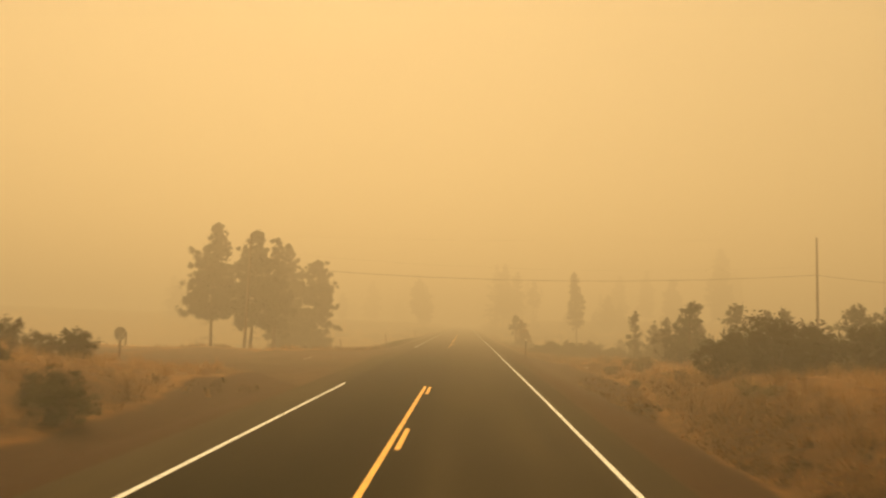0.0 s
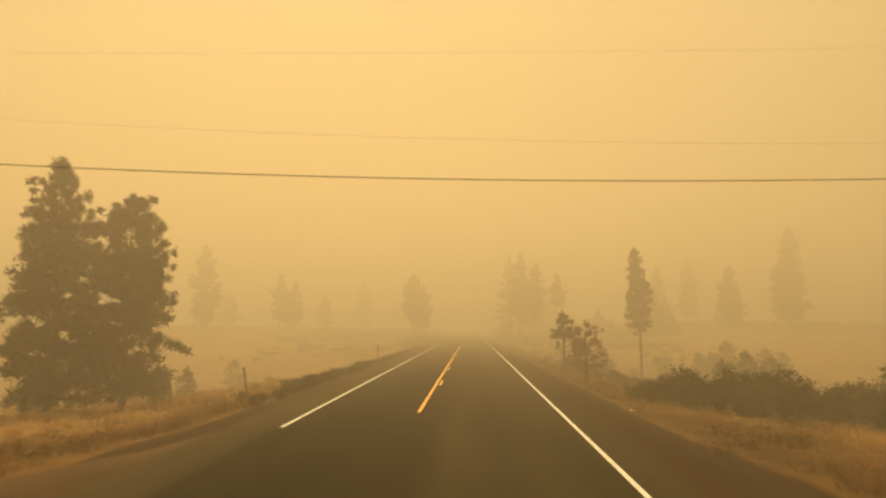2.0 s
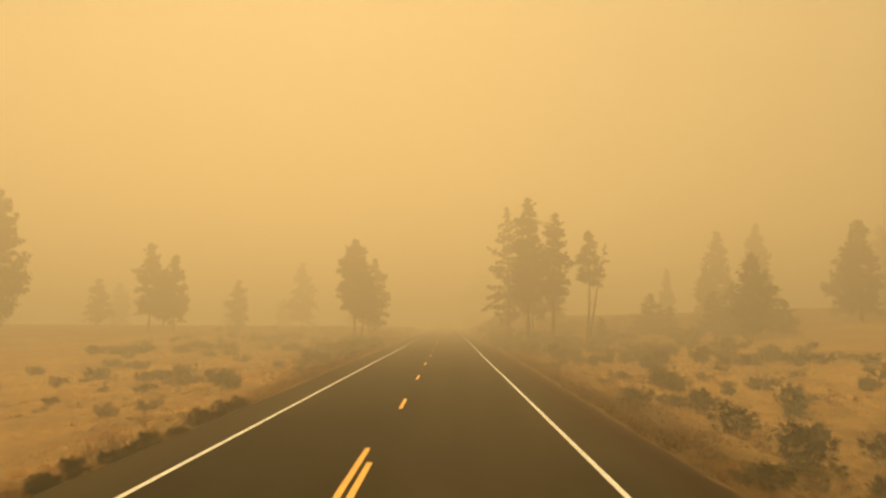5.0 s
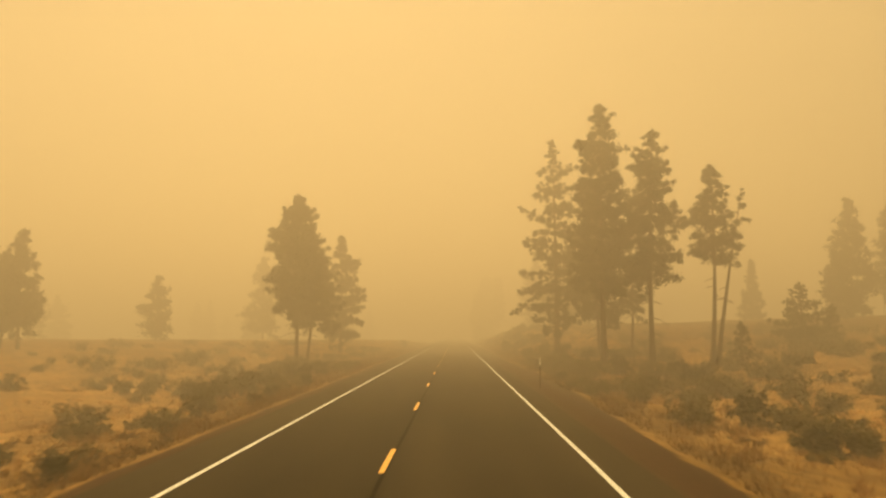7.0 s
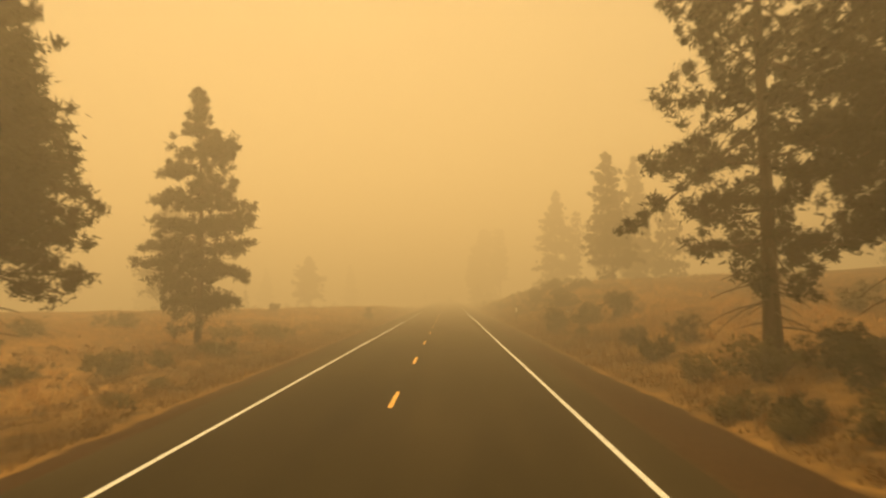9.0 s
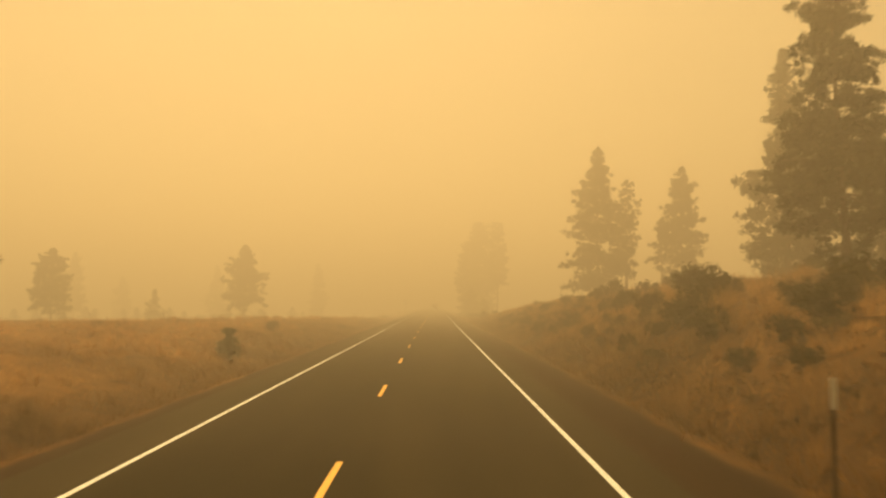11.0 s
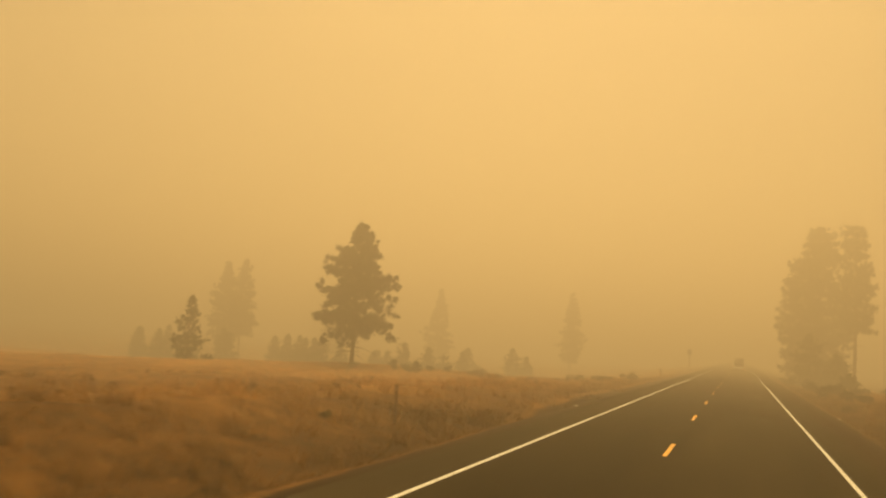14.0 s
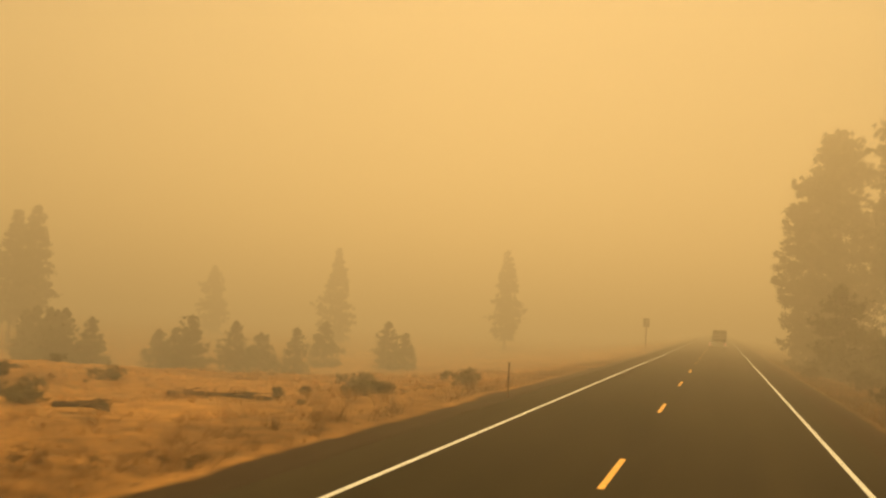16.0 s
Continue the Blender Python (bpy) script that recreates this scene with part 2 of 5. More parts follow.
    lip = n.new("ShaderNodeMapRange")        # paler grass lip behind the cinder, its lit look put into the colour
    lip.inputs[1].default_value, lip.inputs[2].default_value, lip.inputs[3].default_value, lip.inputs[4].default_value = 6.8, 7.5, 1.7, 1.0
    l.new(add.outputs[0], lip.inputs[0])
    pale = n.new("ShaderNodeMix")
    pale.data_type, pale.blend_type = "RGBA", "MULTIPLY"
    pale.inputs[0].default_value = 1.0
    l.new(src, pale.inputs[6])
    way_tint = n.new("ShaderNodeValToRGB")      # tint along the road: paler on the flats, browner by the cut banks
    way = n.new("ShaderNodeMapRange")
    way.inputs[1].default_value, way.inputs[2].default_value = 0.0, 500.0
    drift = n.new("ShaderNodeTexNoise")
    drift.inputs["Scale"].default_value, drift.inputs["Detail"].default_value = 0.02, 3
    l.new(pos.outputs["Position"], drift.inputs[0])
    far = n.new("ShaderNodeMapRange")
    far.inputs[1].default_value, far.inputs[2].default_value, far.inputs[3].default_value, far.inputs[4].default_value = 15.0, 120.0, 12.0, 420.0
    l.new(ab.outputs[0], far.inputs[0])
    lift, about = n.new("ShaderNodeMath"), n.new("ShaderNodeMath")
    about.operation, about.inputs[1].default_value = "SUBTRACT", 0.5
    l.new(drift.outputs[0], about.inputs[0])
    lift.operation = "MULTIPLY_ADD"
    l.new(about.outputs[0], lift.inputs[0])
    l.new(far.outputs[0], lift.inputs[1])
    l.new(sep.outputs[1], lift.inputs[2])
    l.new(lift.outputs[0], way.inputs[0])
    e = way_tint.color_ramp.elements
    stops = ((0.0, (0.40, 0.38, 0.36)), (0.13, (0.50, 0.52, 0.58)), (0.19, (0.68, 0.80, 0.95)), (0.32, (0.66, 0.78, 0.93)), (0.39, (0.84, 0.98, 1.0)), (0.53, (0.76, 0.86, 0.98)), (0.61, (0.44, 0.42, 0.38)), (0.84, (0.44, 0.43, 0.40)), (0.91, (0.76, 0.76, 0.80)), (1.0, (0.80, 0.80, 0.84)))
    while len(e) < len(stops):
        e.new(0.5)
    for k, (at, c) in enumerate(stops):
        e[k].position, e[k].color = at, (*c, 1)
    l.new(way.outputs[0], way_tint.inputs[0])
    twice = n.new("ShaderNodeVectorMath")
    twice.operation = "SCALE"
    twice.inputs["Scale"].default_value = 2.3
    l.new(way_tint.outputs[0], twice.inputs[0])
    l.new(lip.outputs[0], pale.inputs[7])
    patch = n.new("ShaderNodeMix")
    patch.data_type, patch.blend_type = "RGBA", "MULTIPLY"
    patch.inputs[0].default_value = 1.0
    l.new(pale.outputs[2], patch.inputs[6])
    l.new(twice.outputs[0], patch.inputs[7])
    mix = n.new("ShaderNodeMix")
    mix.data_type = "RGBA"
    l.new(edge.outputs[0], mix.inputs[0])
    l.new(cinder.outputs[2], mix.inputs[6])
    cut = n.new("ShaderNodeValToRGB")        # ground to the right darkened over some stretches
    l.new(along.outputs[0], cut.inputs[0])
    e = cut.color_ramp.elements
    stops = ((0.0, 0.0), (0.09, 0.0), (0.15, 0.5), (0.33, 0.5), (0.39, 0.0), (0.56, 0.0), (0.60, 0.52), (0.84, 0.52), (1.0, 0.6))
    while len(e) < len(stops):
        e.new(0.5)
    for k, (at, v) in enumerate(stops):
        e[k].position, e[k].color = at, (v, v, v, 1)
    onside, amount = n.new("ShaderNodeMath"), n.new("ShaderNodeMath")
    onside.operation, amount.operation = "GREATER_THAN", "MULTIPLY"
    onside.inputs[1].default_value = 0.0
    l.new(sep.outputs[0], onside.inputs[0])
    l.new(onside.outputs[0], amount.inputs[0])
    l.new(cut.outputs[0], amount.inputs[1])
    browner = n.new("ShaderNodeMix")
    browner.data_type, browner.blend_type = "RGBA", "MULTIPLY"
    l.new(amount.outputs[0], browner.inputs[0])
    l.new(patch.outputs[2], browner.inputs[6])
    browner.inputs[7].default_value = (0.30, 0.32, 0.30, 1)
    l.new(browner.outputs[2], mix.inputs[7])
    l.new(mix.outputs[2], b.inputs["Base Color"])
    return m


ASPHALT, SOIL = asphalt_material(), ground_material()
weedy(GRASS)
WEEDS = material("dry_weeds", (0.24, 0.145, 0.054), 0.95, 0.3, 0.45, 3, 0, second=(0.060, 0.041, 0.018), translucent=0.45, island=0.3)
GRAVEL = material("gravel_shoulder", (0.16, 0.115, 0.075), 0.95, 0.3, 0.6, 30, 0.8)
SIDE_ASPHALT = material("old_asphalt", (0.074, 0.049, 0.028), 0.92, 0.35, 0.3, 14, 0.5, stretch=(1, 0.5, 1))

# ---------------------------------------------------------------- lie of the land
STATION = np.array([-60, 25, 52, 85, 125, 160, 200, 240, 280, 310, 345, 390, 430, 480, 540, 640], float)
OFFSET = np.array([7, 12, 20, 40, 80], float)
LEFT = np.array([[-.4, .9, 1.0, .5, .5], [-.5, .7, .9, .3, 0], [-.15, -.25, -.4, -.9, -2], [-.5, -1.2, -1.9, -3, -4], [-.8, -2, -3.5, -5.5, -6],
                 [-.9, -2.6, -5, -7, -7], [-.6, -1.6, -2.5, -3.5, -4], [-.5, -1.2, -1.8, -1.5, -1], [-.4, -.9, -1.2, .3, 1], [-.4, 0, .6, 1.2, 1.5],
                 [-.5, .6, 1.2, 1.4, 1.5], [-.5, .7, .8, .5, .3], [-.6, .25, -.4, -.8, -1.4], [-.7, -.9, -1.4, -1, -3.4], [-.8, -1.8, -3, -5.2, -6.5], [-.6, -1.4, -2.5, -4.5, -6]])
RIGHT = np.array([[-.4, 1.2, 1.5, 1, 1], [-.4, 1.1, 1.4, .8, .5], [-.6, .3, .6, -.5, -1], [-.5, -.8, -1.5, -3, -4], [-.8, -1.8, -3.6, -5, -5],
                  [-.9, -2.6, -5, -6, -6], [-.6, -1.6, -2.4, -2, -1], [-.5, -1, -1, -.4, 1.5], [-.4, .5, .4, 1.4, 4], [-.3, 1.2, 2.2, 3.8, 6],
                  [-.3, 2.6, 4, 4.6, 6], [-.4, 2.2, 3.7, 4.2, 5], [-.5, 1.3, 2.8, 3.6, 4], [-.6, -.2, .3, .5, 1], [-.7, -1.5, -2.8, -3, -3], [-.7, -1.5, -2.5, -3, -3]])


def land(x, y):
    """Height of the ground at x, y (arrays or numbers), before its small bumps."""
    x, y = np.broadcast_arrays(np.asarray(x, float), np.asarray(y, float))
    off = y - 52.0          # level ground where the side road comes in
    flat = np.where(np.abs(off) < 13, 0.0, np.where(np.abs(off) < 24, (np.abs(off) - 13) * 24 / 11 * np.sign(off), off))
    y = np.where(x < -4.4, 52.0 + flat, y)
    k = np.clip(np.searchsorted(STATION, y) - 1, 0, len(STATION) - 2)
    f = np.clip((y - STATION[k]) / (STATION[k + 1] - STATION[k]), 0, 1)
    f = f * f * (3 - 2 * f) * 0.6 + f * 0.4
    out = np.zeros(x.shape)
    d = np.abs(x)
    for table, side in ((LEFT, x < 0), (RIGHT, x >= 0)):
        col = table[k] * (1 - f)[..., None] + table[k + 1] * f[..., None]
        knots = np.concatenate([np.full(x.shape + (1,), -0.07), col, col[..., 4:5] * 0.8], -1)
        at = np.array([5.0, *OFFSET, 400.0])
        j = np.clip(np.searchsorted(at, d) - 1, 0, len(at) - 2)
        g = np.clip((d - at[j]) / (at[j + 1] - at[j]), 0, 1)
        lo = np.take_along_axis(knots, j[..., None], -1)[..., 0]
        hi = np.take_along_axis(knots, (j + 1)[..., None], -1)[..., 0]
        out = np.where(side, lo * (1 - g) + hi * g, out)
    rough = np.clip((d - 6.0) / 6.0, 0, 1)
    bumps = 0.16 * np.sin(x * 0.55 + 1.3 * np.sin(y * 0.31)) * np.sin(y * 0.47 + x * 0.2) + 0.10 * np.sin(x * 1.3 + y * 0.9) * np.sin(y * 1.1 - x * 0.7)
    return np.where(d < 4.4, -0.16, out + rough * bumps)


def mesh_object(name, verts, faces, mat, parent=None, smooth=False):
    me = bpy.data.meshes.new(name)
    me.from_pydata(verts.tolist() if hasattr(verts, "tolist") else verts, [], faces.tolist() if hasattr(faces, "tolist") else faces)
    me.materials.append(mat)
    if smooth:
        me.shade_smooth()
    ob = new(name, me)
    if parent:
        ob.parent = parent
    return ob


def part(name, bm, mat, parent=None, label=""):
    me = bpy.data.meshes.new(name)
    bm.to_mesh(me)
    bm.free()
    me.materials.append(mat)
    ob = new(name, me)
    if parent:
        ob.parent = parent
    return tagged(ob, label)


def box_bm(x0, x1, y0, y1, z0, z1, bevel=0.0):
    bm = bmesh.new()
    bmesh.ops.create_cube(bm, size=1, matrix=Matrix.Translation(((x0 + x1) / 2, (y0 + y1) / 2, (z0 + z1) / 2)) @ Matrix.Diagonal((x1 - x0, y1 - y0, z1 - z0, 1)))
    if bevel:
        bmesh.ops.bevel(bm, geom=bm.edges[:], offset=bevel, segments=2, affect="EDGES")
    return bm


def tube(points, radii, sides=6):
    """Verts and faces of a tapered tube along points."""
    points = np.asarray(points, float)
    t = np.gradient(points, axis=0)
    t /= np.linalg.norm(t, axis=1)[:, None] + 1e-9
    ref = np.where(np.abs(t[:, 2:3]) > 0.8, np.array([[1.0, 0, 0]]), np.array([[0, 0, 1.0]]))
    u = np.cross(t, ref)
    u /= np.linalg.norm(u, axis=1)[:, None] + 1e-9
    w = np.cross(t, u)
    a = np.arange(sides) * 2 * np.pi / sides
    ring = np.cos(a)[None, :, None] * u[:, None] + np.sin(a)[None, :, None] * w[:, None]
    v = (points[:, None] + ring * np.asarray(radii)[:, None, None]).reshape(-1, 3)
    f = [(i * sides + j, i * sides + (j + 1) % sides, (i + 1) * sides + (j + 1) % sides, (i + 1) * sides + j) for i in range(len(points) - 1) for j in range(sides)]
    f.append(tuple(range(sides))[::-1])
    f.append(tuple((len(points) - 1) * sides + j for j in range(sides)))
    return v, f


def join(pieces):
    vs, fs, at = [], [], 0
    for v, f in pieces:
        vs.append(np.asarray(v))
        fs += [tuple(i + at for i in q) for q in f]
        at += len(v)
    return np.concatenate(vs), fs


# ---------------------------------------------------------------- ground and road
def mouth(x, y):
    """True where the side road and its bare fan lie (arrays)."""
    d = np.maximum(-x - 4.9, 0.0)
    near, far = 11.5 + 13 * np.exp(-d / 4.0), 10 + 12 * np.exp(-d / 2.6)
    return (x < 0) & (y > 52.5 - near) & (y < 52.5 + far)


def build_ground():
    near = np.concatenate([np.arange(4.0, 16, 0.6), np.arange(16, 40, 1.5), np.arange(40, 90, 5.0), [90, 110, 140, 190, 260, 400, 700, 1400, 3200]])
    xs = np.concatenate([-near[::-1], near])
    ys = np.concatenate([[-3000, -1200, -500, -200, -100], np.arange(-60, 660, 2.0), [680, 720, 800, 950, 1300, 2000, 3500]])
    gx, gy = np.meshgrid(xs, ys)
    gz = land(gx, gy)
    v = np.stack([gx, gy, gz], -1).reshape(-1, 3)
    nx = len(xs)
    i = (np.arange(len(ys) - 1)[:, None] * nx + np.arange(nx - 1)[None]).reshape(-1)
    f = np.stack([i, i + 1, i + 1 + nx, i + nx], -1)
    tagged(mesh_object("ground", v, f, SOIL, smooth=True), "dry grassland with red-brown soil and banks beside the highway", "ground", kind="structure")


build_ground()
ROAD_END = 1200.0
road = tagged(part("road", box_bm(-4.95, 4.55, -200, ROAD_END, -0.3, 0.0), ASPHALT), "two-lane asphalt highway with worn wheel tracks", "road", kind="structure")


def stripe(x, y0, y1, width, mat, label=""):
    return part("lane_line", box_bm(x - width / 2, x + width / 2, y0, y1, -0.02, 0.006), mat, road, label)


def drifting_line(drift, width, mat, label):
    """A painted line along the whole road whose distance from the middle drifts by some centimetres."""
    bm = bmesh.new()
    rings = []
    for y, x in drift:
        rings.append([bm.verts.new((x + a, y, z)) for a, z in ((-width / 2, -0.02), (width / 2, -0.02), (width / 2, 0.006), (-width / 2, 0.006))])
    for a, b in zip(rings, rings[1:]):
        for k in range(4):
            bm.faces.new((a[k], a[(k + 1) % 4], b[(k + 1) % 4], b[k]))
    bm.faces.new(rings[0][::-1])
    bm.faces.new(rings[-1])
    part("lane_line", bm, mat, road, label)


drifting_line(((-200, 3.60), (8, 3.60), (16, 3.62), (28, 3.66), (180, 3.66), (186, 3.635), (204, 3.62), (212, 3.66), (ROAD_END, 3.66)), 0.10, PAINT_WHITE, "solid white edge line")
stripe(-3.66, -200, 31.2, 0.10, PAINT_WHITE, "solid white edge line ending at a junction")
stripe(-3.66, 73.7, ROAD_END, 0.10, PAINT_WHITE, "solid white edge line")
stripe(-0.56, -200, 31.3, 0.11, PAINT_YELLOW, "solid yellow no-passing line")
stripe(-0.56, 77.8, 154.7, 0.11, PAINT_YELLOW, "solid yellow no-passing line")
TAR = material("crack_sealant", (0.006, 0.005, 0.005), 1.0, 0.2, 3, 40, 0)
TAR.node_tree.nodes["Principled BSDF"].inputs["Specular IOR Level"].default_value = 0.0
rng = np.random.default_rng(3)
for y0 in np.arange(200, 240, 9.0):      # sealed joint along the middle of the road
    q = np.linspace(0, 9.0, 10)
    wob = -0.30 + 0.012 * np.sin((q + y0) * 0.35)
    v = np.concatenate([np.stack([wob - 0.035 - 0.01 * rng.uniform(size=10), q + y0, np.full(10, 0.003)], 1), np.stack([wob + 0.035 + 0.01 * rng.uniform(size=10), q + y0, np.full(10, 0.003)], 1)])
    mesh_object("sealed_joint", v, [(k, k + 10, k + 11, k + 1) for k in range(9)], TAR, road)
dash_mesh = None
for k in range(-3, 75):
    y0 = 3.689 + 12.19 * k
    if 30 < y0 < 77:
        continue
    if dash_mesh is None:
        first = part("lane_dash", box_bm(-0.055, 0.055, 0, 3.05, -0.02, 0.006), PAINT_YELLOW, road)
        dash_mesh = first.data
        first.location = (-0.364, y0, 0)
    else:
        d = new("lane_dash", dash_mesh)
        d.parent, d.location = road, (-0.364, y0, 0)


# ---------------------------------------------------------------- trees
def blades(centres, radii, count, size, rng, flat=0.75, thin=0.34, outward=0.0):
    """Triangles scattered through puffs: verts and faces. outward: how far they point away from the middle of their puff."""
    n = len(centres)
    d = rng.normal(size=(n, count, 3))
    d /= np.linalg.norm(d, axis=2)[..., None]
    r = np.abs(rng.normal(0.45, 0.30, (n, count, 1)))
    p = centres[:, None] + d * r * radii[:, None, None] * np.array([1, 1, flat])
    p = p.reshape(-1, 3)
    a, b = rng.normal(size=(2, len(p), 3))
    a /= np.linalg.norm(a, axis=1)[:, None]
    b[:, 2] += 0.6
    b += outward * d.reshape(-1, 3)
    b -= a * (a * b).sum(1)[:, None]
    b /= np.linalg.norm(b, axis=1)[:, None]
    s = size * rng.uniform(0.6, 1.4, (len(p), 1))
    v = np.stack([p - a * s * thin - b * s * 0.4, p + a * s * thin - b * s * 0.4, p + b * s * 1.0], 1).reshape(-1, 3)
    return v, np.arange(len(v)).reshape(-1, 3)


PROFILE = {
    "dome": lambda u: 0.70 + u if u < 0.3 else (1 - ((u - 0.3) / 0.7) ** 1.25) ** 0.9 + 0.02,
    "pine": lambda u: 0.62 + 1.5 * u if u < 0.25 else ((1 - u) / 0.75) ** 0.78 + 0.02,
    "cone": lambda u: (1 - u) ** 0.8 * min(1.0, 0.55 + u * 3.5) + 0.03,
    "column": lambda u: min(1.0, 0.7 + 2 * u) * (1 - u ** 3) ** 0.8 * 0.97 + 0.03,
    "oval": lambda u: math.sqrt(max(0.0, 1 - ((u - 0.38) / 0.63) ** 2)) * 0.97 + 0.03,
    "spire": lambda u: (1 - u) ** 1.1 + 0.02,
}


def conifer(name, x, y, top, crown, width, shape="cone", seed=0, lean=0.0, density=1.0, puff=0.5, trunk=None, needles=None, bare=6, label="", category="pine tree", count=46, group="", gaps=0.0, rag=16):
    """One evergreen: tapered trunk, limbs and a ragged crown. crown: where it begins, as a share of the height; width: crown radius."""
    rng = np.random.default_rng(seed)
    z0 = float(land(x, y)) - 0.15
    h = top - z0
    root = tagged(new(name), label, category, group)
    root.location = (x, y, z0)
    r0 = trunk or 0.0098 * h + 0.05
    s = np.linspace(0, 1, 9)
    bend = rng.normal(0, 0.012 * h, 2)
    axis = np.stack([lean * h * s + bend[0] * np.sin(s * 3.1), bend[1] * np.sin(s * 2.6), h * s], 1)
    rad = r0 * (1 - s * 0.93)
    rad[0] *= 1.35
    limbs = [tube(axis, rad, 9)]
    n_bark = len(limbs[0][1])
    at = lambda q: np.array([np.interp(q, s, axis[:, i]) for i in range(3)])
    prof = PROFILE[shape]
    length = h * (1 - crown)
    n = max(10, int(length / 0.23 * density))
    centres, radii = [], []
    ph = rng.uniform(0, 6.28, 4)
    for i in range(n):
        u = (i + rng.uniform(0, 1)) / n
        tier = max(3.0, length / (0.85 + 0.5 * (1 - u)))      # limbs stand in whorls with air between
        u = min(0.995, max(0.0, (math.floor(u * tier) + 0.5 + rng.normal(0, 0.17)) / tier)) if length > 9.5 else u
        az = i * 2.399 + rng.normal(0, 0.4)
        lobe = 0.98 + 0.13 * math.sin(2 * az + 5 * u + ph[0]) + 0.13 * math.sin(11 * u + az + ph[1]) + 0.08 * math.sin(23 * u - 2 * az + ph[2])
        reach = width * prof(u) * lobe * rng.uniform(0.8, 1.18)
        if rng.uniform() < gaps:
            reach *= 0.4
        rise = math.tan(radians(max(-42, min(36, -16 + 27 * u + rng.normal(0, rag)))))
        start = at(crown + (1 - crown) * u)
        way = np.array([math.cos(az), math.sin(az), 0])
        q = np.linspace(0, 1, 4)[:, None]
        line = start + way * reach * q + np.array([0, 0, 1]) * (rise * reach * q + 0.12 * reach * q ** 2)
        if reach > 0.5 and line[-1, 2] < h - 0.4:
            limbs.append(tube(line, 0.02 + 0.05 * r0 / 0.3 * (1 - q[:, 0]) * (1 - u * 0.6), 4))
        m = max(1, int(reach / (puff * 0.85)))
        side = np.array([-way[1], way[0], 0])
        for k in range(m + 1):
            w = 0.30 + 0.70 * (k + rng.uniform(0, 0.6)) / (m + 0.6) if reach > 0.8 else rng.uniform(0.2, 1)
            c = start + way * reach * w + np.array([0, 0, rise * reach * w + 0.12 * reach * w * w])
            for sgn in ((-1, 1) if reach > 1.4 and w < 0.95 else (0,)):
                centres.append(c + side * sgn * rng.uniform(0.15, 0.32) * reach * (1.1 - w * 0.5) + rng.normal(0, 0.3 * puff, 3))
                radii.append(puff * rng.uniform(0.6, 1.15) * (1 - 0.42 * u))
    for i in range(int(n * 1.8 * max(0.0, 1 - 2.2 * gaps))):      # inner foliage
        u, az = rng.uniform() ** 1.1 * 0.97, rng.uniform(0, 6.28)
        lobe = 0.98 + 0.13 * math.sin(2 * az + 5 * u + ph[0]) + 0.13 * math.sin(11 * u + az + ph[1]) + 0.08 * math.sin(23 * u - 2 * az + ph[2])
        out = width * prof(u) * lobe * 0.86 * math.sqrt(rng.uniform(0.05, 1))
        centres.append(at(crown + (1 - crown) * u) + np.array([math.cos(az) * out, math.sin(az) * out, 0.1 * out]))
        radii.append(puff * rng.uniform(0.7, 1.1) * (1 - 0.5 * u))
    centres = [c if c[2] < h - 0.3 else np.array([c[0] * 0.6 + axis[-1, 0] * 0.4, c[1] * 0.6, h - 0.3 - 0.6 * (c[2] - h + 0.3) - 0.3 * rng.uniform()]) for c in centres]
    centres.append(at(1.0) - np.array([0, 0, puff * 0.3]))
    radii.append(puff * 0.4)
    for i in range(bare):
        q = crown * rng.uniform(0.35, 1.0)
        az, reach = rng.uniform(0, 6.28), width * rng.uniform(0.25, 0.6)
        start, w = at(q), np.linspace(0, 1, 5)[:, None]
        line = start + np.array([math.cos(az), math.sin(az), 0]) * reach * w + np.array([0, 0, -1]) * reach * rng.uniform(0.1, 0.5) * w ** 2
        limbs.append(tube(line, 0.03 * (1 - 0.8 * w[:, 0]) + 0.008, 4))
    v, f = join(limbs)
    wood = mesh_object("trunk", v, f, BARK, root, True)
    wood.data.materials.append(TWIG)
    which = np.ones(len(f), dtype=np.int32)
    which[:n_bark] = 0
    wood.data.polygons.foreach_set("material_index", which)
    v, f = blades(np.array(centres), np.array(radii), count, puff * (0.36 if count > 48 else 0.40 if count > 20 else 0.50), rng, 0.9, 0.22, 1.1)
    mesh_object("crown", v, f, needles or NEEDLES, root)
    return root


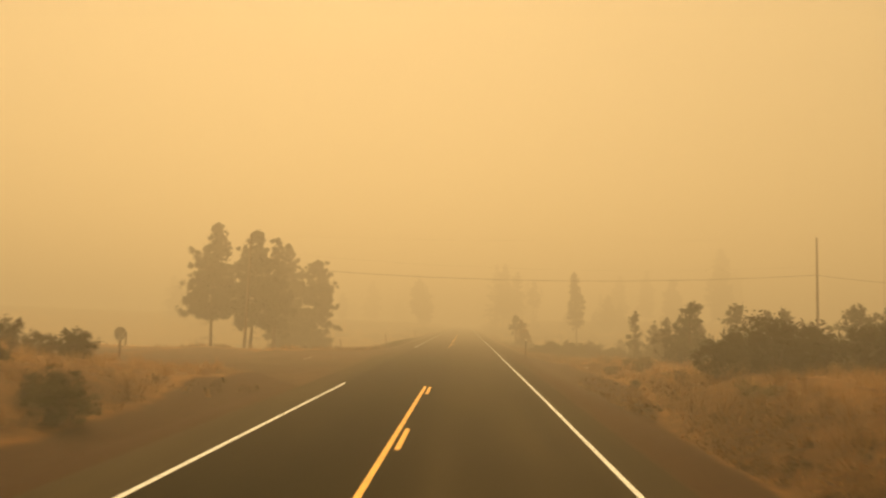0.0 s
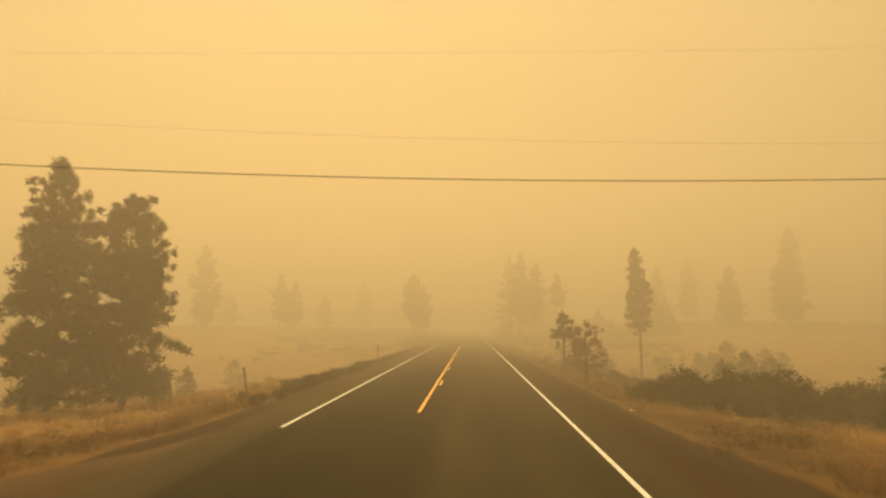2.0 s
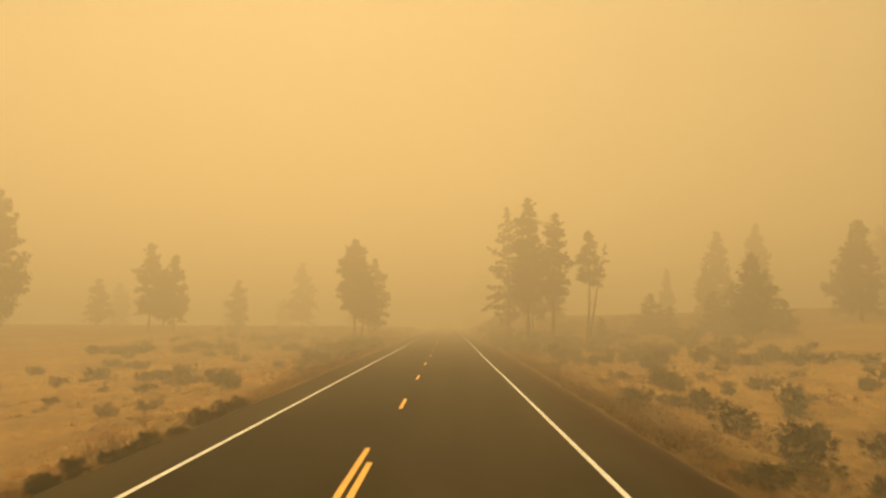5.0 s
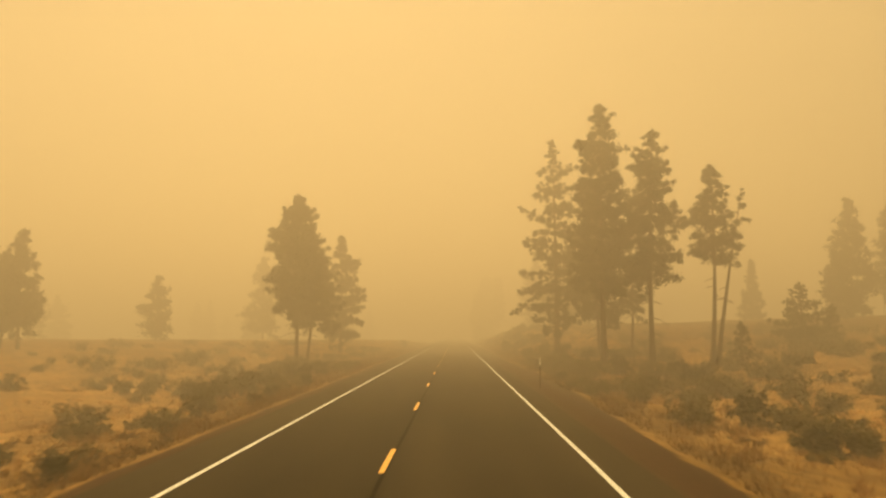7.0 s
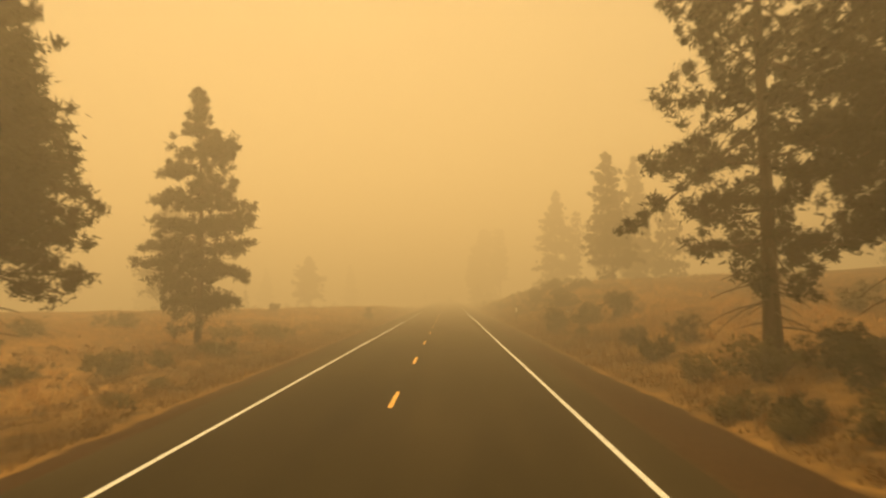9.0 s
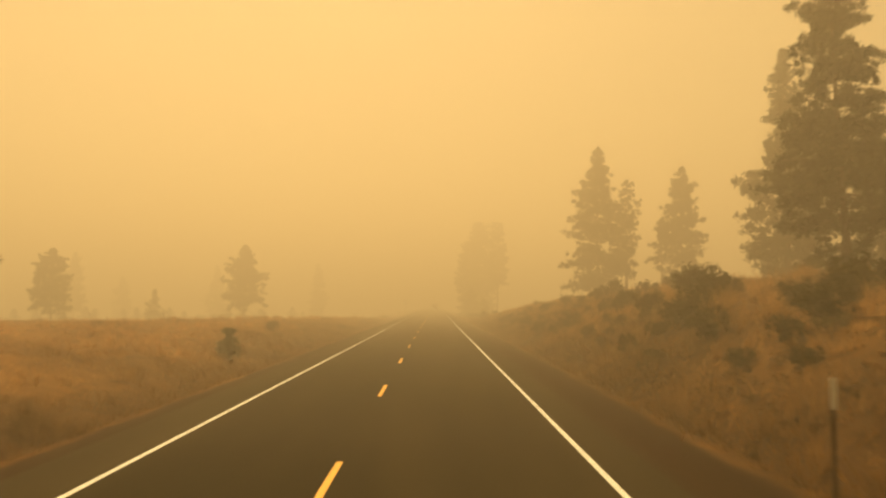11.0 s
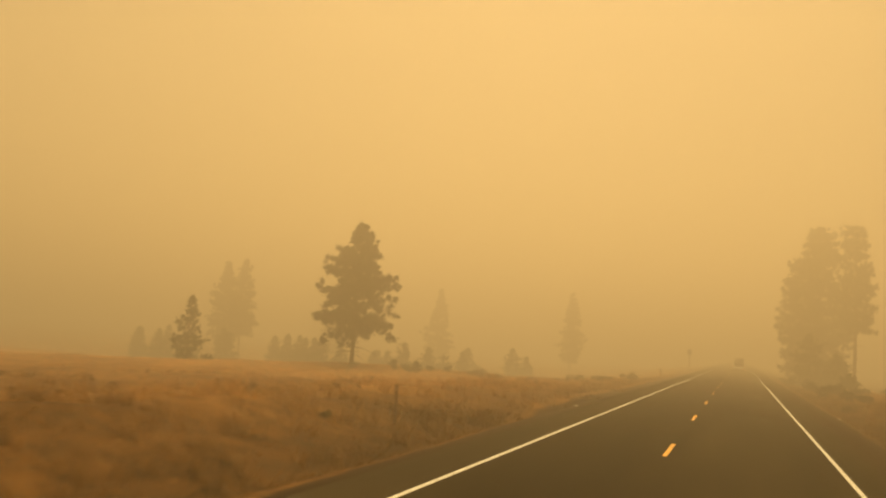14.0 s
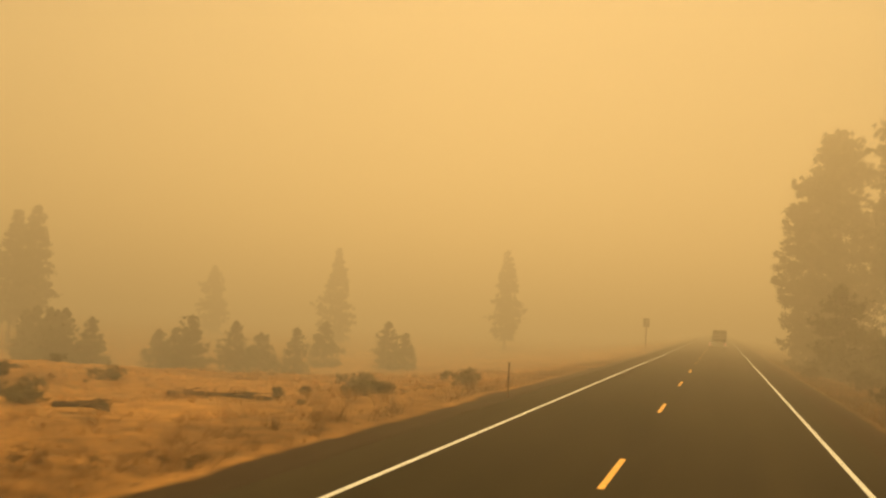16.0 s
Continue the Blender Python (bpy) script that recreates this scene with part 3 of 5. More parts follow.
# Large pines: x, y, top, crown start, crown radius, shape, density, puff, gaps, bare limbs, lean
PINE = "tall ponderosa pine with dark needles standing in smoke"
PINES = (
    (-24.7, 81.5, 11.6, 0.30, 2.9, "dome", 2.0, 0.58, 0.06, 5, 0.0),
    (-20.1, 78.9, 10.8, 0.26, 2.6, "dome", 1.8, 0.58, 0.08, 4, 0.0),
    (-18.2, 80.3, 10.2, 0.26, 2.0, "dome", 1.3, 0.50, 0.15, 3, 0.0),
    (-20.2, 93.9, 10.9, 0.06, 3.1, "dome", 1.8, 0.54, 0.08, 2, 0.0),
    (-16.9, 95.0, 9.2, 0.08, 2.4, "oval", 1.7, 0.54, 0.10, 2, 0.0),
    (22.9, 159.0, 13.2, 0.42, 1.5, "column", 2.4, 0.46, 0.04, 4, -0.055),
    (-15.5, 280.0, 17.2, 0.33, 3.6, "dome", 2.2, 0.60, 0.0, 9, 0.0),
    (-14.35, 279.2, 12.4, 0.34, 3.2, "dome", 1.5, 0.56, 0.05, 6, 0.01),
    (-14.1, 301.7, 15.6, 0.14, 3.3, "dome", 1.4, 0.54, 0.12, 6, 0.0),
    (11.5, 279.6, 23.0, 0.15, 4.3, "pine", 1.2, 0.46, 0.30, 20, -0.012),
    (13.35, 263.5, 22.1, 0.27, 3.1, "dome", 1.6, 0.56, 0.16, 9, 0.0),
    (15.6, 278.0, 15.3, 0.27, 3.4, "dome", 1.6, 0.56, 0.08, 9, 0.0),
    (19.8, 282.7, 12.4, 0.36, 2.1, "dome", 1.1, 0.52, 0.15, 6, 0.0),
    (17.05, 262.3, 19.6, 0.37, 3.0, "dome", 1.4, 0.54, 0.16, 10, 0.022),
    (22.7, 264.8, 17.1, 0.52, 2.3, "pine", 1.3, 0.56, 0.15, 6, 0.01),
    (22.95, 264.3, 15.0, 0.55, 1.4, "oval", 0.5, 0.42, 0.35, 7, 0.17),
    (20.3, 347.8, 19.4, 0.13, 3.8, "cone", 1.8, 0.52, 0.12, 8, -0.035),
    (29.2, 374.3, 23.3, 0.06, 3.9, "cone", 1.6, 0.58, 0.12, 6, 0.0),
    (31.2, 364.1, 13.9, 0.12, 3.2, "pine", 1.2, 0.58, 0.10, 4, 0.0),
    (23.6, 421.0, 24.4, 0.10, 4.9, "pine", 1.4, 0.66, 0.10, 4, 0.0),
    (27.7, 422.2, 20.0, 0.36, 2.0, "oval", 0.9, 0.52, 0.15, 4, 0.0),
    (34.9, 419.8, 21.5, 0.27, 3.3, "dome", 1.5, 0.62, 0.05, 4, 0.0),
    (32.5, 421.5, 14.8, 0.32, 1.5, "dome", 1.0, 0.5, 0.10, 4, 0.0),
    (-38.0, 476.3, 14.4, 0.23, 4.5, "dome", 2.1, 0.60, 0.02, 8, 0.0),
    (-60.9, 442.4, 11.3, 0.26, 3.8, "dome", 1.7, 0.60, 0.06, 4, 0.0),
    (15.2, 566.0, 28.6, 0.02, 5.1, "oval", 1.5, 0.80, 0.10, 2, 0.0),
    (12.0, 561.0, 22.0, 0.02, 4.4, "oval", 1.0, 0.80, 0.10, 2, 0.0),
    (20.2, 557.9, 27.9, 0.38, 3.3, "oval", 1.1, 0.76, 0.15, 4, 0.0))
for seed, (x, y, top, crown, width, shape, dens, puff, gaps, bare, lean) in enumerate(PINES):
    near = abs(x) < 26 and y < 360
    conifer("pine_tree", x, y, top, crown, width, shape, 101 + seed, lean, dens, puff, bare=bare, gaps=gaps, label=PINE, count=50 if near else 34)

# Pines farther off, seen as shapes in the smoke: x, y, top, crown start, crown radius, shape
FAR = "pine tree half hidden by thick orange smoke"
FAR_PINES = (
    (-69.2, 262.5, 22.9, 0.16, 4.4, "dome"), (-55.6, 290.5, 17.3, 0.2, 3.3, "pine"), (-51.5, 292.5, 15.3, 0.2, 2.8, "pine"),
    (-53.6, 292.5, 12.5, 0.2, 2.2, "dome"), (-50.1, 333.6, 12.5, 0.12, 2.7, "dome"), (-43.5, 382.3, 20.5, 0.12, 4.2, "dome"),
    (-81.6, 328.1, 12.6, 0.10, 3.0, "pine"), (-95.3, 267.8, 11.0, 0.10, 4.0, "dome"), (87.0, 275.6, 31.4, 0.12, 5.5, "pine"),
    (70.8, 275.5, 20.4, 0.15, 4.0, "dome"), (76.0, 290.0, 16.0, 0.12, 4.0, "dome"), (61.0, 319.0, 23.3, 0.08, 3.8, "pine"),
    (74.0, 330.0, 26.5, 0.12, 4.0, "dome"), (57.0, 315.0, 15.0, 0.05, 2.6, "pine"), (60.0, 357.4, 17.5, 0.05, 3.0, "spire"),
    (95.0, 300.0, 26.0, 0.1, 4.5, "pine"), (46.0, 258.0, 13.0, 0.08, 3.2, "pine"), (-117.0, 564.0, 17.4, 0.2, 4.4, "dome"),
    (-110.5, 562.0, 18.0, 0.25, 3.6, "dome"), (-83.0, 623.0, 17.0, 0.08, 4.2, "pine"), (-46.0, 636.0, 18.6, 0.12, 3.8, "pine"),
    (-123.0, 632.0, 12.6, 0.1, 4.2, "dome"), (-106.0, 400.0, 15.0, 0.15, 3.8, "dome"), (120.0, 360.0, 30.0, 0.1, 5.0, "pine"),
    (-135.0, 470.0, 16.0, 0.1, 4.5, "dome"), (-120.0, 330.0, 17.0, 0.1, 4.5, "pine"))
for seed, (x, y, top, crown, width, shape) in enumerate(FAR_PINES):
    conifer("pine_tree", x, y, top, crown, width, shape, 201 + seed, density=1.1, puff=0.8, count=18, bare=3, label=FAR)

# Young conifers and junipers: x, y, top, radius, shape
YOUNG = "young conifer with dense dark foliage down to the grass"
SMALL_TREES = (
    (19.7, 67.2, 5.1, 1.15, "cone"), (17.9, 69.1, 3.6, 0.9, "cone"), (15.7, 70.9, 4.1, 0.75, "cone"), (15.2, 52.0, 4.4, 1.5, "cone"),
    (19.0, 55.0, 4.6, 1.4, "cone"), (23.0, 57.0, 4.4, 1.6, "cone"), (16.8, 59.0, 3.8, 1.3, "cone"), (23.0, 60.0, 4.3, 1.5, "cone"),
    (26.9, 55.0, 4.8, 1.9, "cone"), (31.4, 59.0, 5.1, 1.9, "cone"), (23.5, 47.0, 4.5, 1.8, "cone"), (28.6, 48.0, 4.6, 1.9, "cone"),
    (19.0, 78.0, 3.4, 1.2, "cone"), (25.0, 84.0, 3.6, 1.4, "cone"), (23.0, 97.0, 1.4, 1.2, "cone"), (28.0, 100.0, 2.0, 1.3, "cone"),
    (20.5, 118.0, 0.4, 1.3, "dome"), (25.0, 126.0, 1.0, 1.6, "dome"),
    (29.0, 131.0, 0.4, 1.8, "dome"), (36.6, 168.7, 1.4, 2.6, "cone"), (34.8, 170.0, -0.3, 1.6, "cone"), (33.5, 171.5, -0.4, 1.5, "cone"), (41.0, 166.0, 0.6, 2.2, "cone"), (42.7, 164.0, 0.1, 2.0, "cone"), (17.0, 150.0, -0.6, 1.2, "dome"),
    (-30.4, 160.7, -2.2, 1.5, "cone"), (-23.2, 116.0, -0.7, 0.9, "cone"), (-21.3, 117.0, -0.9, 0.8, "cone"), (-46.0, 172.0, -2.6, 1.5, "cone"),
    (35.8, 278.0, 7.8, 2.4, "cone"), (39.5, 279.0, 5.6, 1.3, "cone"), (44.0, 270.0, 8.0, 2.2, "cone"), (46.8, 269.0, 9.2, 2.3, "cone"), (49.2, 268.0, 10.2, 2.4, "cone"),
    (51.8, 268.0, 11.4, 2.4, "cone"), (46.0, 264.0, 6.6, 2.2, "cone"), (24.4, 262.6, 3.6, 1.0, "dome"), (52.0, 262.0, 6.5, 2.2, "dome"),
    (-53.4, 468.4, 5.2, 1.5, "cone"), (10.9, 530.0, 7.0, 2.8, "cone"), (14.0, 524.0, 4.2, 2.2, "cone"), (14.5, 536.0, 3.5, 1.6, "cone"),
    (-81.3, 535.0, 1.2, 2.0, "cone"), (-78.0, 534.0, 1.1, 1.9, "cone"), (-75.0, 531.0, 0.7, 2.0, "cone"), (-72.0, 529.0, 0.9, 1.8, "cone"),
    (-69.8, 528.0, 1.2, 1.8, "cone"), (-66.0, 528.0, 0.4, 1.9, "cone"), (-63.0, 536.0, -0.8, 1.7, "cone"), (-60.0, 535.0, -0.5, 1.6, "cone"),
    (-55.2, 531.5, 1.2, 2.0, "cone"), (-52.0, 535.6, 0.7, 1.9, "cone"), (-49.5, 537.0, -0.5, 1.9, "cone"), (-47.5, 542.0, 0.2, 1.6, "cone"),
    (-51.8, 558.0, 0.9, 2.2, "cone"), (-42.4, 558.5, 1.4, 1.9, "cone"), (-38.8, 556.0, 0.0, 1.6, "cone"), (-86.0, 538.0, 0.6, 2.0, "cone"),
    (-57.5, 550.0, -1.1, 1.8, "cone"), (-90.0, 528.0, 0.8, 2.0, "cone"), (-94.0, 532.0, 1.4, 2.1, "cone"), (-97.5, 527.0, 0.6, 2.0, "cone"), (-101.0, 531.0, 1.2, 2.1, "cone"), (-104.5, 526.0, 0.5, 1.9, "cone"), (-108.0, 533.0, 1.3, 2.1, "cone"), (-112.0, 529.0, 0.6, 2.0, "cone"), (-68.0, 548.0, -0.8, 1.8, "cone"), (13.0, 500.0, 1.8, 1.3, "cone"))
for seed, (x, y, top, width, shape) in enumerate(SMALL_TREES):
    conifer("young_conifer", x, y, top, 0.03, width * (1.22 if y < 500 else 1.35), "pine" if shape == "cone" and y < 500 else shape, 301 + seed, gaps=0.28 if y < 80 else 0.0, density=1.6, puff=0.40 if y < 500 else 0.55, count=16, bare=0, rag=12, needles=JUNIPER, label=YOUNG, category="conifer")


def open_pine(name, x, y, top, limbs, pad, blade, crook, trunk, needles, seed, label, count=60, thin=0.16):
    """A small roadside pine whose crooked trunk and limbs show between separate pads of needles.
    limbs: share of the height where it leaves the trunk, end to the side, end along the road, share of the height at its end, pads on it."""
    rng = np.random.default_rng(seed)
    z0 = float(land(x, y)) - 0.12
    h = top - z0
    root = tagged(new(name), label, "pine tree")
    root.location = (x, y, z0)
    q = np.linspace(0, 1, 12)
    axis = np.stack([crook * np.sin(q * 7.5) * q, 0.6 * crook * np.sin(q * 5 + 1) * q, h * 0.97 * q], 1)
    girth = trunk * (1 - 0.82 * q)
    girth[0] *= 1.4
    v, f = tube(axis, girth, 9)
    mesh_object("trunk", v, f, BARK, root, True)
    at = lambda u: np.array([np.interp(u, q, axis[:, i]) for i in range(3)])
    centres, radii = [], []
    for u, dx, dy, end, pads in limbs:
        a, b = at(u), np.array([dx, dy, end * h])
        w = np.linspace(0, 1, 7)[:, None]
        bow = np.array([0, 0, 0.16 * np.linalg.norm(b - a) * (1 if end > u else -1)])
        line = a + (b - a) * w - bow * np.sin(w * 3.14) + rng.normal(0, 0.035, (7, 3)) * w
        v, f = tube(line, trunk * (0.40 - 0.32 * w[:, 0]) * (1.15 - 0.5 * u), 6)
        mesh_object("limb", v, f, BARK, root, True)
        for k in range(pads):
            t = rng.uniform(0.62, 1.08)
            c = a + (b - a) * t - bow * math.sin(min(t, 1) * 3.14) + rng.normal(0, 0.55 * pad, 3) * np.array([1, 1, 0.6])
            centres.append(c)
            radii.append(pad * rng.uniform(0.65, 1.1))
            if k % 3 == 0:
                near = a + (b - a) * (t - 0.25)
                v, f = tube(near + (c - near) * w, 0.014 * (1.2 - w[:, 0]), 4)
                mesh_object("twig", v, f, TWIG, root)
    v, f = blades(np.array(centres), np.array(radii), count, blade, rng, 0.8, thin, 1.2)
    mesh_object("crown", v, f, needles, root)
    return root


spread = np.random.default_rng(77)
brittle = [(0.27, 1.2, 0.2, 0.34, 5), (0.34, -0.75, -0.2, 0.44, 3), (0.45, 1.05, -0.5, 0.52, 8), (0.60, 0.8, 0.3, 0.70, 8), (0.66, -0.7, -0.1, 0.74, 4), (0.9, 0.1, 0.1, 0.99, 5)]
for k in range(20):
    u = 0.32 + 0.6 * (k + 0.5) / 20
    az, reach = k * 2.4, (1.15 - 0.75 * u) * spread.uniform(0.8, 1.25)
    brittle.append((u, reach * math.cos(az) + 0.22, reach * math.sin(az), u + spread.uniform(0.03, 0.13), 5 if math.cos(az) > -0.2 else 3))
def two_headed_juniper(x, y, top):
    """A clipped-looking juniper: a round body, a thin neck and a small round head."""
    rng = np.random.default_rng(88)
    z0 = float(land(x, y)) - 0.08
    h = top - z0
    root = tagged(new("young_conifer"), "small dark juniper with a round head above its round body", "conifer")
    root.location = (x, y, z0)
    q = np.linspace(0, 1, 6)
    v, f = tube(np.stack([0.03 * np.sin(q * 4), 0 * q, h * 0.9 * q], 1), 0.06 * (1 - 0.7 * q), 7)
    mesh_object("trunk", v, f, BARK, root, True)
    centres, radii = [], []
    for middle, wide, tall, many, sway in ((0.36, 0.62, 0.32, 70, 0.0), (0.46, 0.42, 0.26, 30, 0.12), (0.70, 0.10, 0.10, 8, 0.0), (0.87, 0.27, 0.13, 26, 0.0)):
        d = rng.normal(size=(many, 3))
        d *= rng.uniform(0.3, 1.0, (many, 1)) ** 0.5 / np.linalg.norm(d, axis=1)[:, None]
        centres.append(np.stack([sway + d[:, 0] * wide, d[:, 1] * wide, h * (middle + tall * d[:, 2])], 1))
        radii.append(np.full(many, 0.12))
    v, f = blades(np.concatenate(centres), np.concatenate(radii), 44, 0.075, rng, 0.9, 0.24, 0.9)
    mesh_object("crown", v, f, JUNIPER, root)


two_headed_juniper(-8.6, 349.1, 1.38)
open_pine("dying_pine", 8.1, 104.7, 2.95, brittle, 0.24, 0.12, 0.06, 0.085, NEEDLES_DRY, 401, "dying small pine with sparse rust-brown needles beside the road", 26, 0.10)
open_pine("pine_tree", 8.4, 119.4, 3.7, ((0.46, -0.85, 0.1, 0.72, 9), (0.60, -0.45, -0.4, 0.80, 9), (0.40, 1.25, 0.2, 0.50, 10), (0.48, 1.0, -0.3, 0.60, 10), (0.56, 1.1, 0.3, 0.73, 11), (0.68, 0.5, 0.5, 0.80, 9),
          (0.62, 0.45, -0.6, 0.70, 8), (0.78, 0.35, 0.0, 0.88, 8), (0.82, -0.3, 0.3, 0.90, 8), (0.9, 0.0, 0.0, 0.98, 9), (0.52, 0.2, 0.8, 0.66, 8), (0.36, -0.6, 0.3, 0.62, 3), (0.30, 0.9, -0.6, 0.36, 6)), 0.30, 0.15, 0.07, 0.14, NEEDLES, 402,
          "small roadside pine with an open crown above bare limbs")
conifer("young_conifer", 9.8, 119.0, 1.75, 0.04, 1.35, "dome", 403, gaps=0.1, density=2.0, puff=0.36, bare=0, label=YOUNG, category="conifer")


# ---------------------------------------------------------------- shrubs and grass
def shrub(name, seed, height, width, leaves, puffs, label, lobes=3):
    rng = np.random.default_rng(seed)
    root = tagged(new(name), label, "shrub")
    stems, centres, radii = [], [], []
    heads = rng.uniform(-0.30, 0.30, (lobes, 2)) * width
    tall = rng.uniform(0.7, 1.0, lobes) * height
    spread = rng.uniform(0.26, 0.38, lobes) * width
    for i in range(puffs):
        k = int(rng.integers(lobes))
        d = rng.normal(size=3)
        d /= np.linalg.norm(d)
        d *= rng.uniform(0.35, 1.0) ** 0.5
        c = np.array([heads[k][0] + d[0] * spread[k], heads[k][1] + d[1] * spread[k], tall[k] * (0.48 + 0.42 * d[2])])
        centres.append(c)
        radii.append(0.15 * width * rng.uniform(0.7, 1.2))
        if i % 5 == 0:
            q = np.linspace(0, 1, 4)[:, None]
            base = np.array([*(heads[k] * 0.4), -0.08])
            stems.append(tube(base + (c - base) * q + rng.normal(0, 0.02, (4, 3)) * q, 0.022 * (1 - 0.7 * q[:, 0]), 4))
    v, f = join(stems)
    mesh_object("woody_base", v, f, TWIG, root)
    v, f = blades(np.array(centres), np.array(radii), 36, 0.047 * width, rng, 0.9, 0.30, 0.8)
    mesh_object("foliage", v, f, leaves, root)
    return root


SAGE_LABEL = "grey-green sagebrush on dry grass"
BITTER = "dark bitterbrush shrub on the roadside bank"
kinds = [shrub("sagebrush", 11, 0.75, 1.3, SAGE, 40, SAGE_LABEL), shrub("sagebrush", 12, 0.6, 1.6, SAGE, 44, SAGE_LABEL, 4),
         shrub("sagebrush", 13, 0.95, 1.5, SAGE, 48, SAGE_LABEL, 4), shrub("sagebrush", 14, 0.5, 1.0, SAGE, 34, SAGE_LABEL, 2),
         shrub("bitterbrush", 15, 1.5, 1.8, BITTER_LEAVES, 64, BITTER, 4), shrub("bitterbrush", 16, 1.2, 1.7, BITTER_LEAVES, 60, BITTER, 3)]
for q in kinds:
    q["group"] = "shrubs along the highway"
used = set()


def plant(kind, x, y, size, turn):
    z = float(land(x, y)) - 0.04
    m = Matrix.LocRotScale((x, y, z), Euler((0, 0, turn)), (size, size, size * (0.85 + 0.3 * math.sin(turn * 7) ** 2)))
    if kind in used:
        ob = copy_thing(kinds[kind], m @ Matrix.Diagonal((*(1 / k for k in kinds[kind].scale), 1)))
    else:
        used.add(kind)
        kinds[kind].matrix_basis = m
        ob = kinds[kind]
    return ob


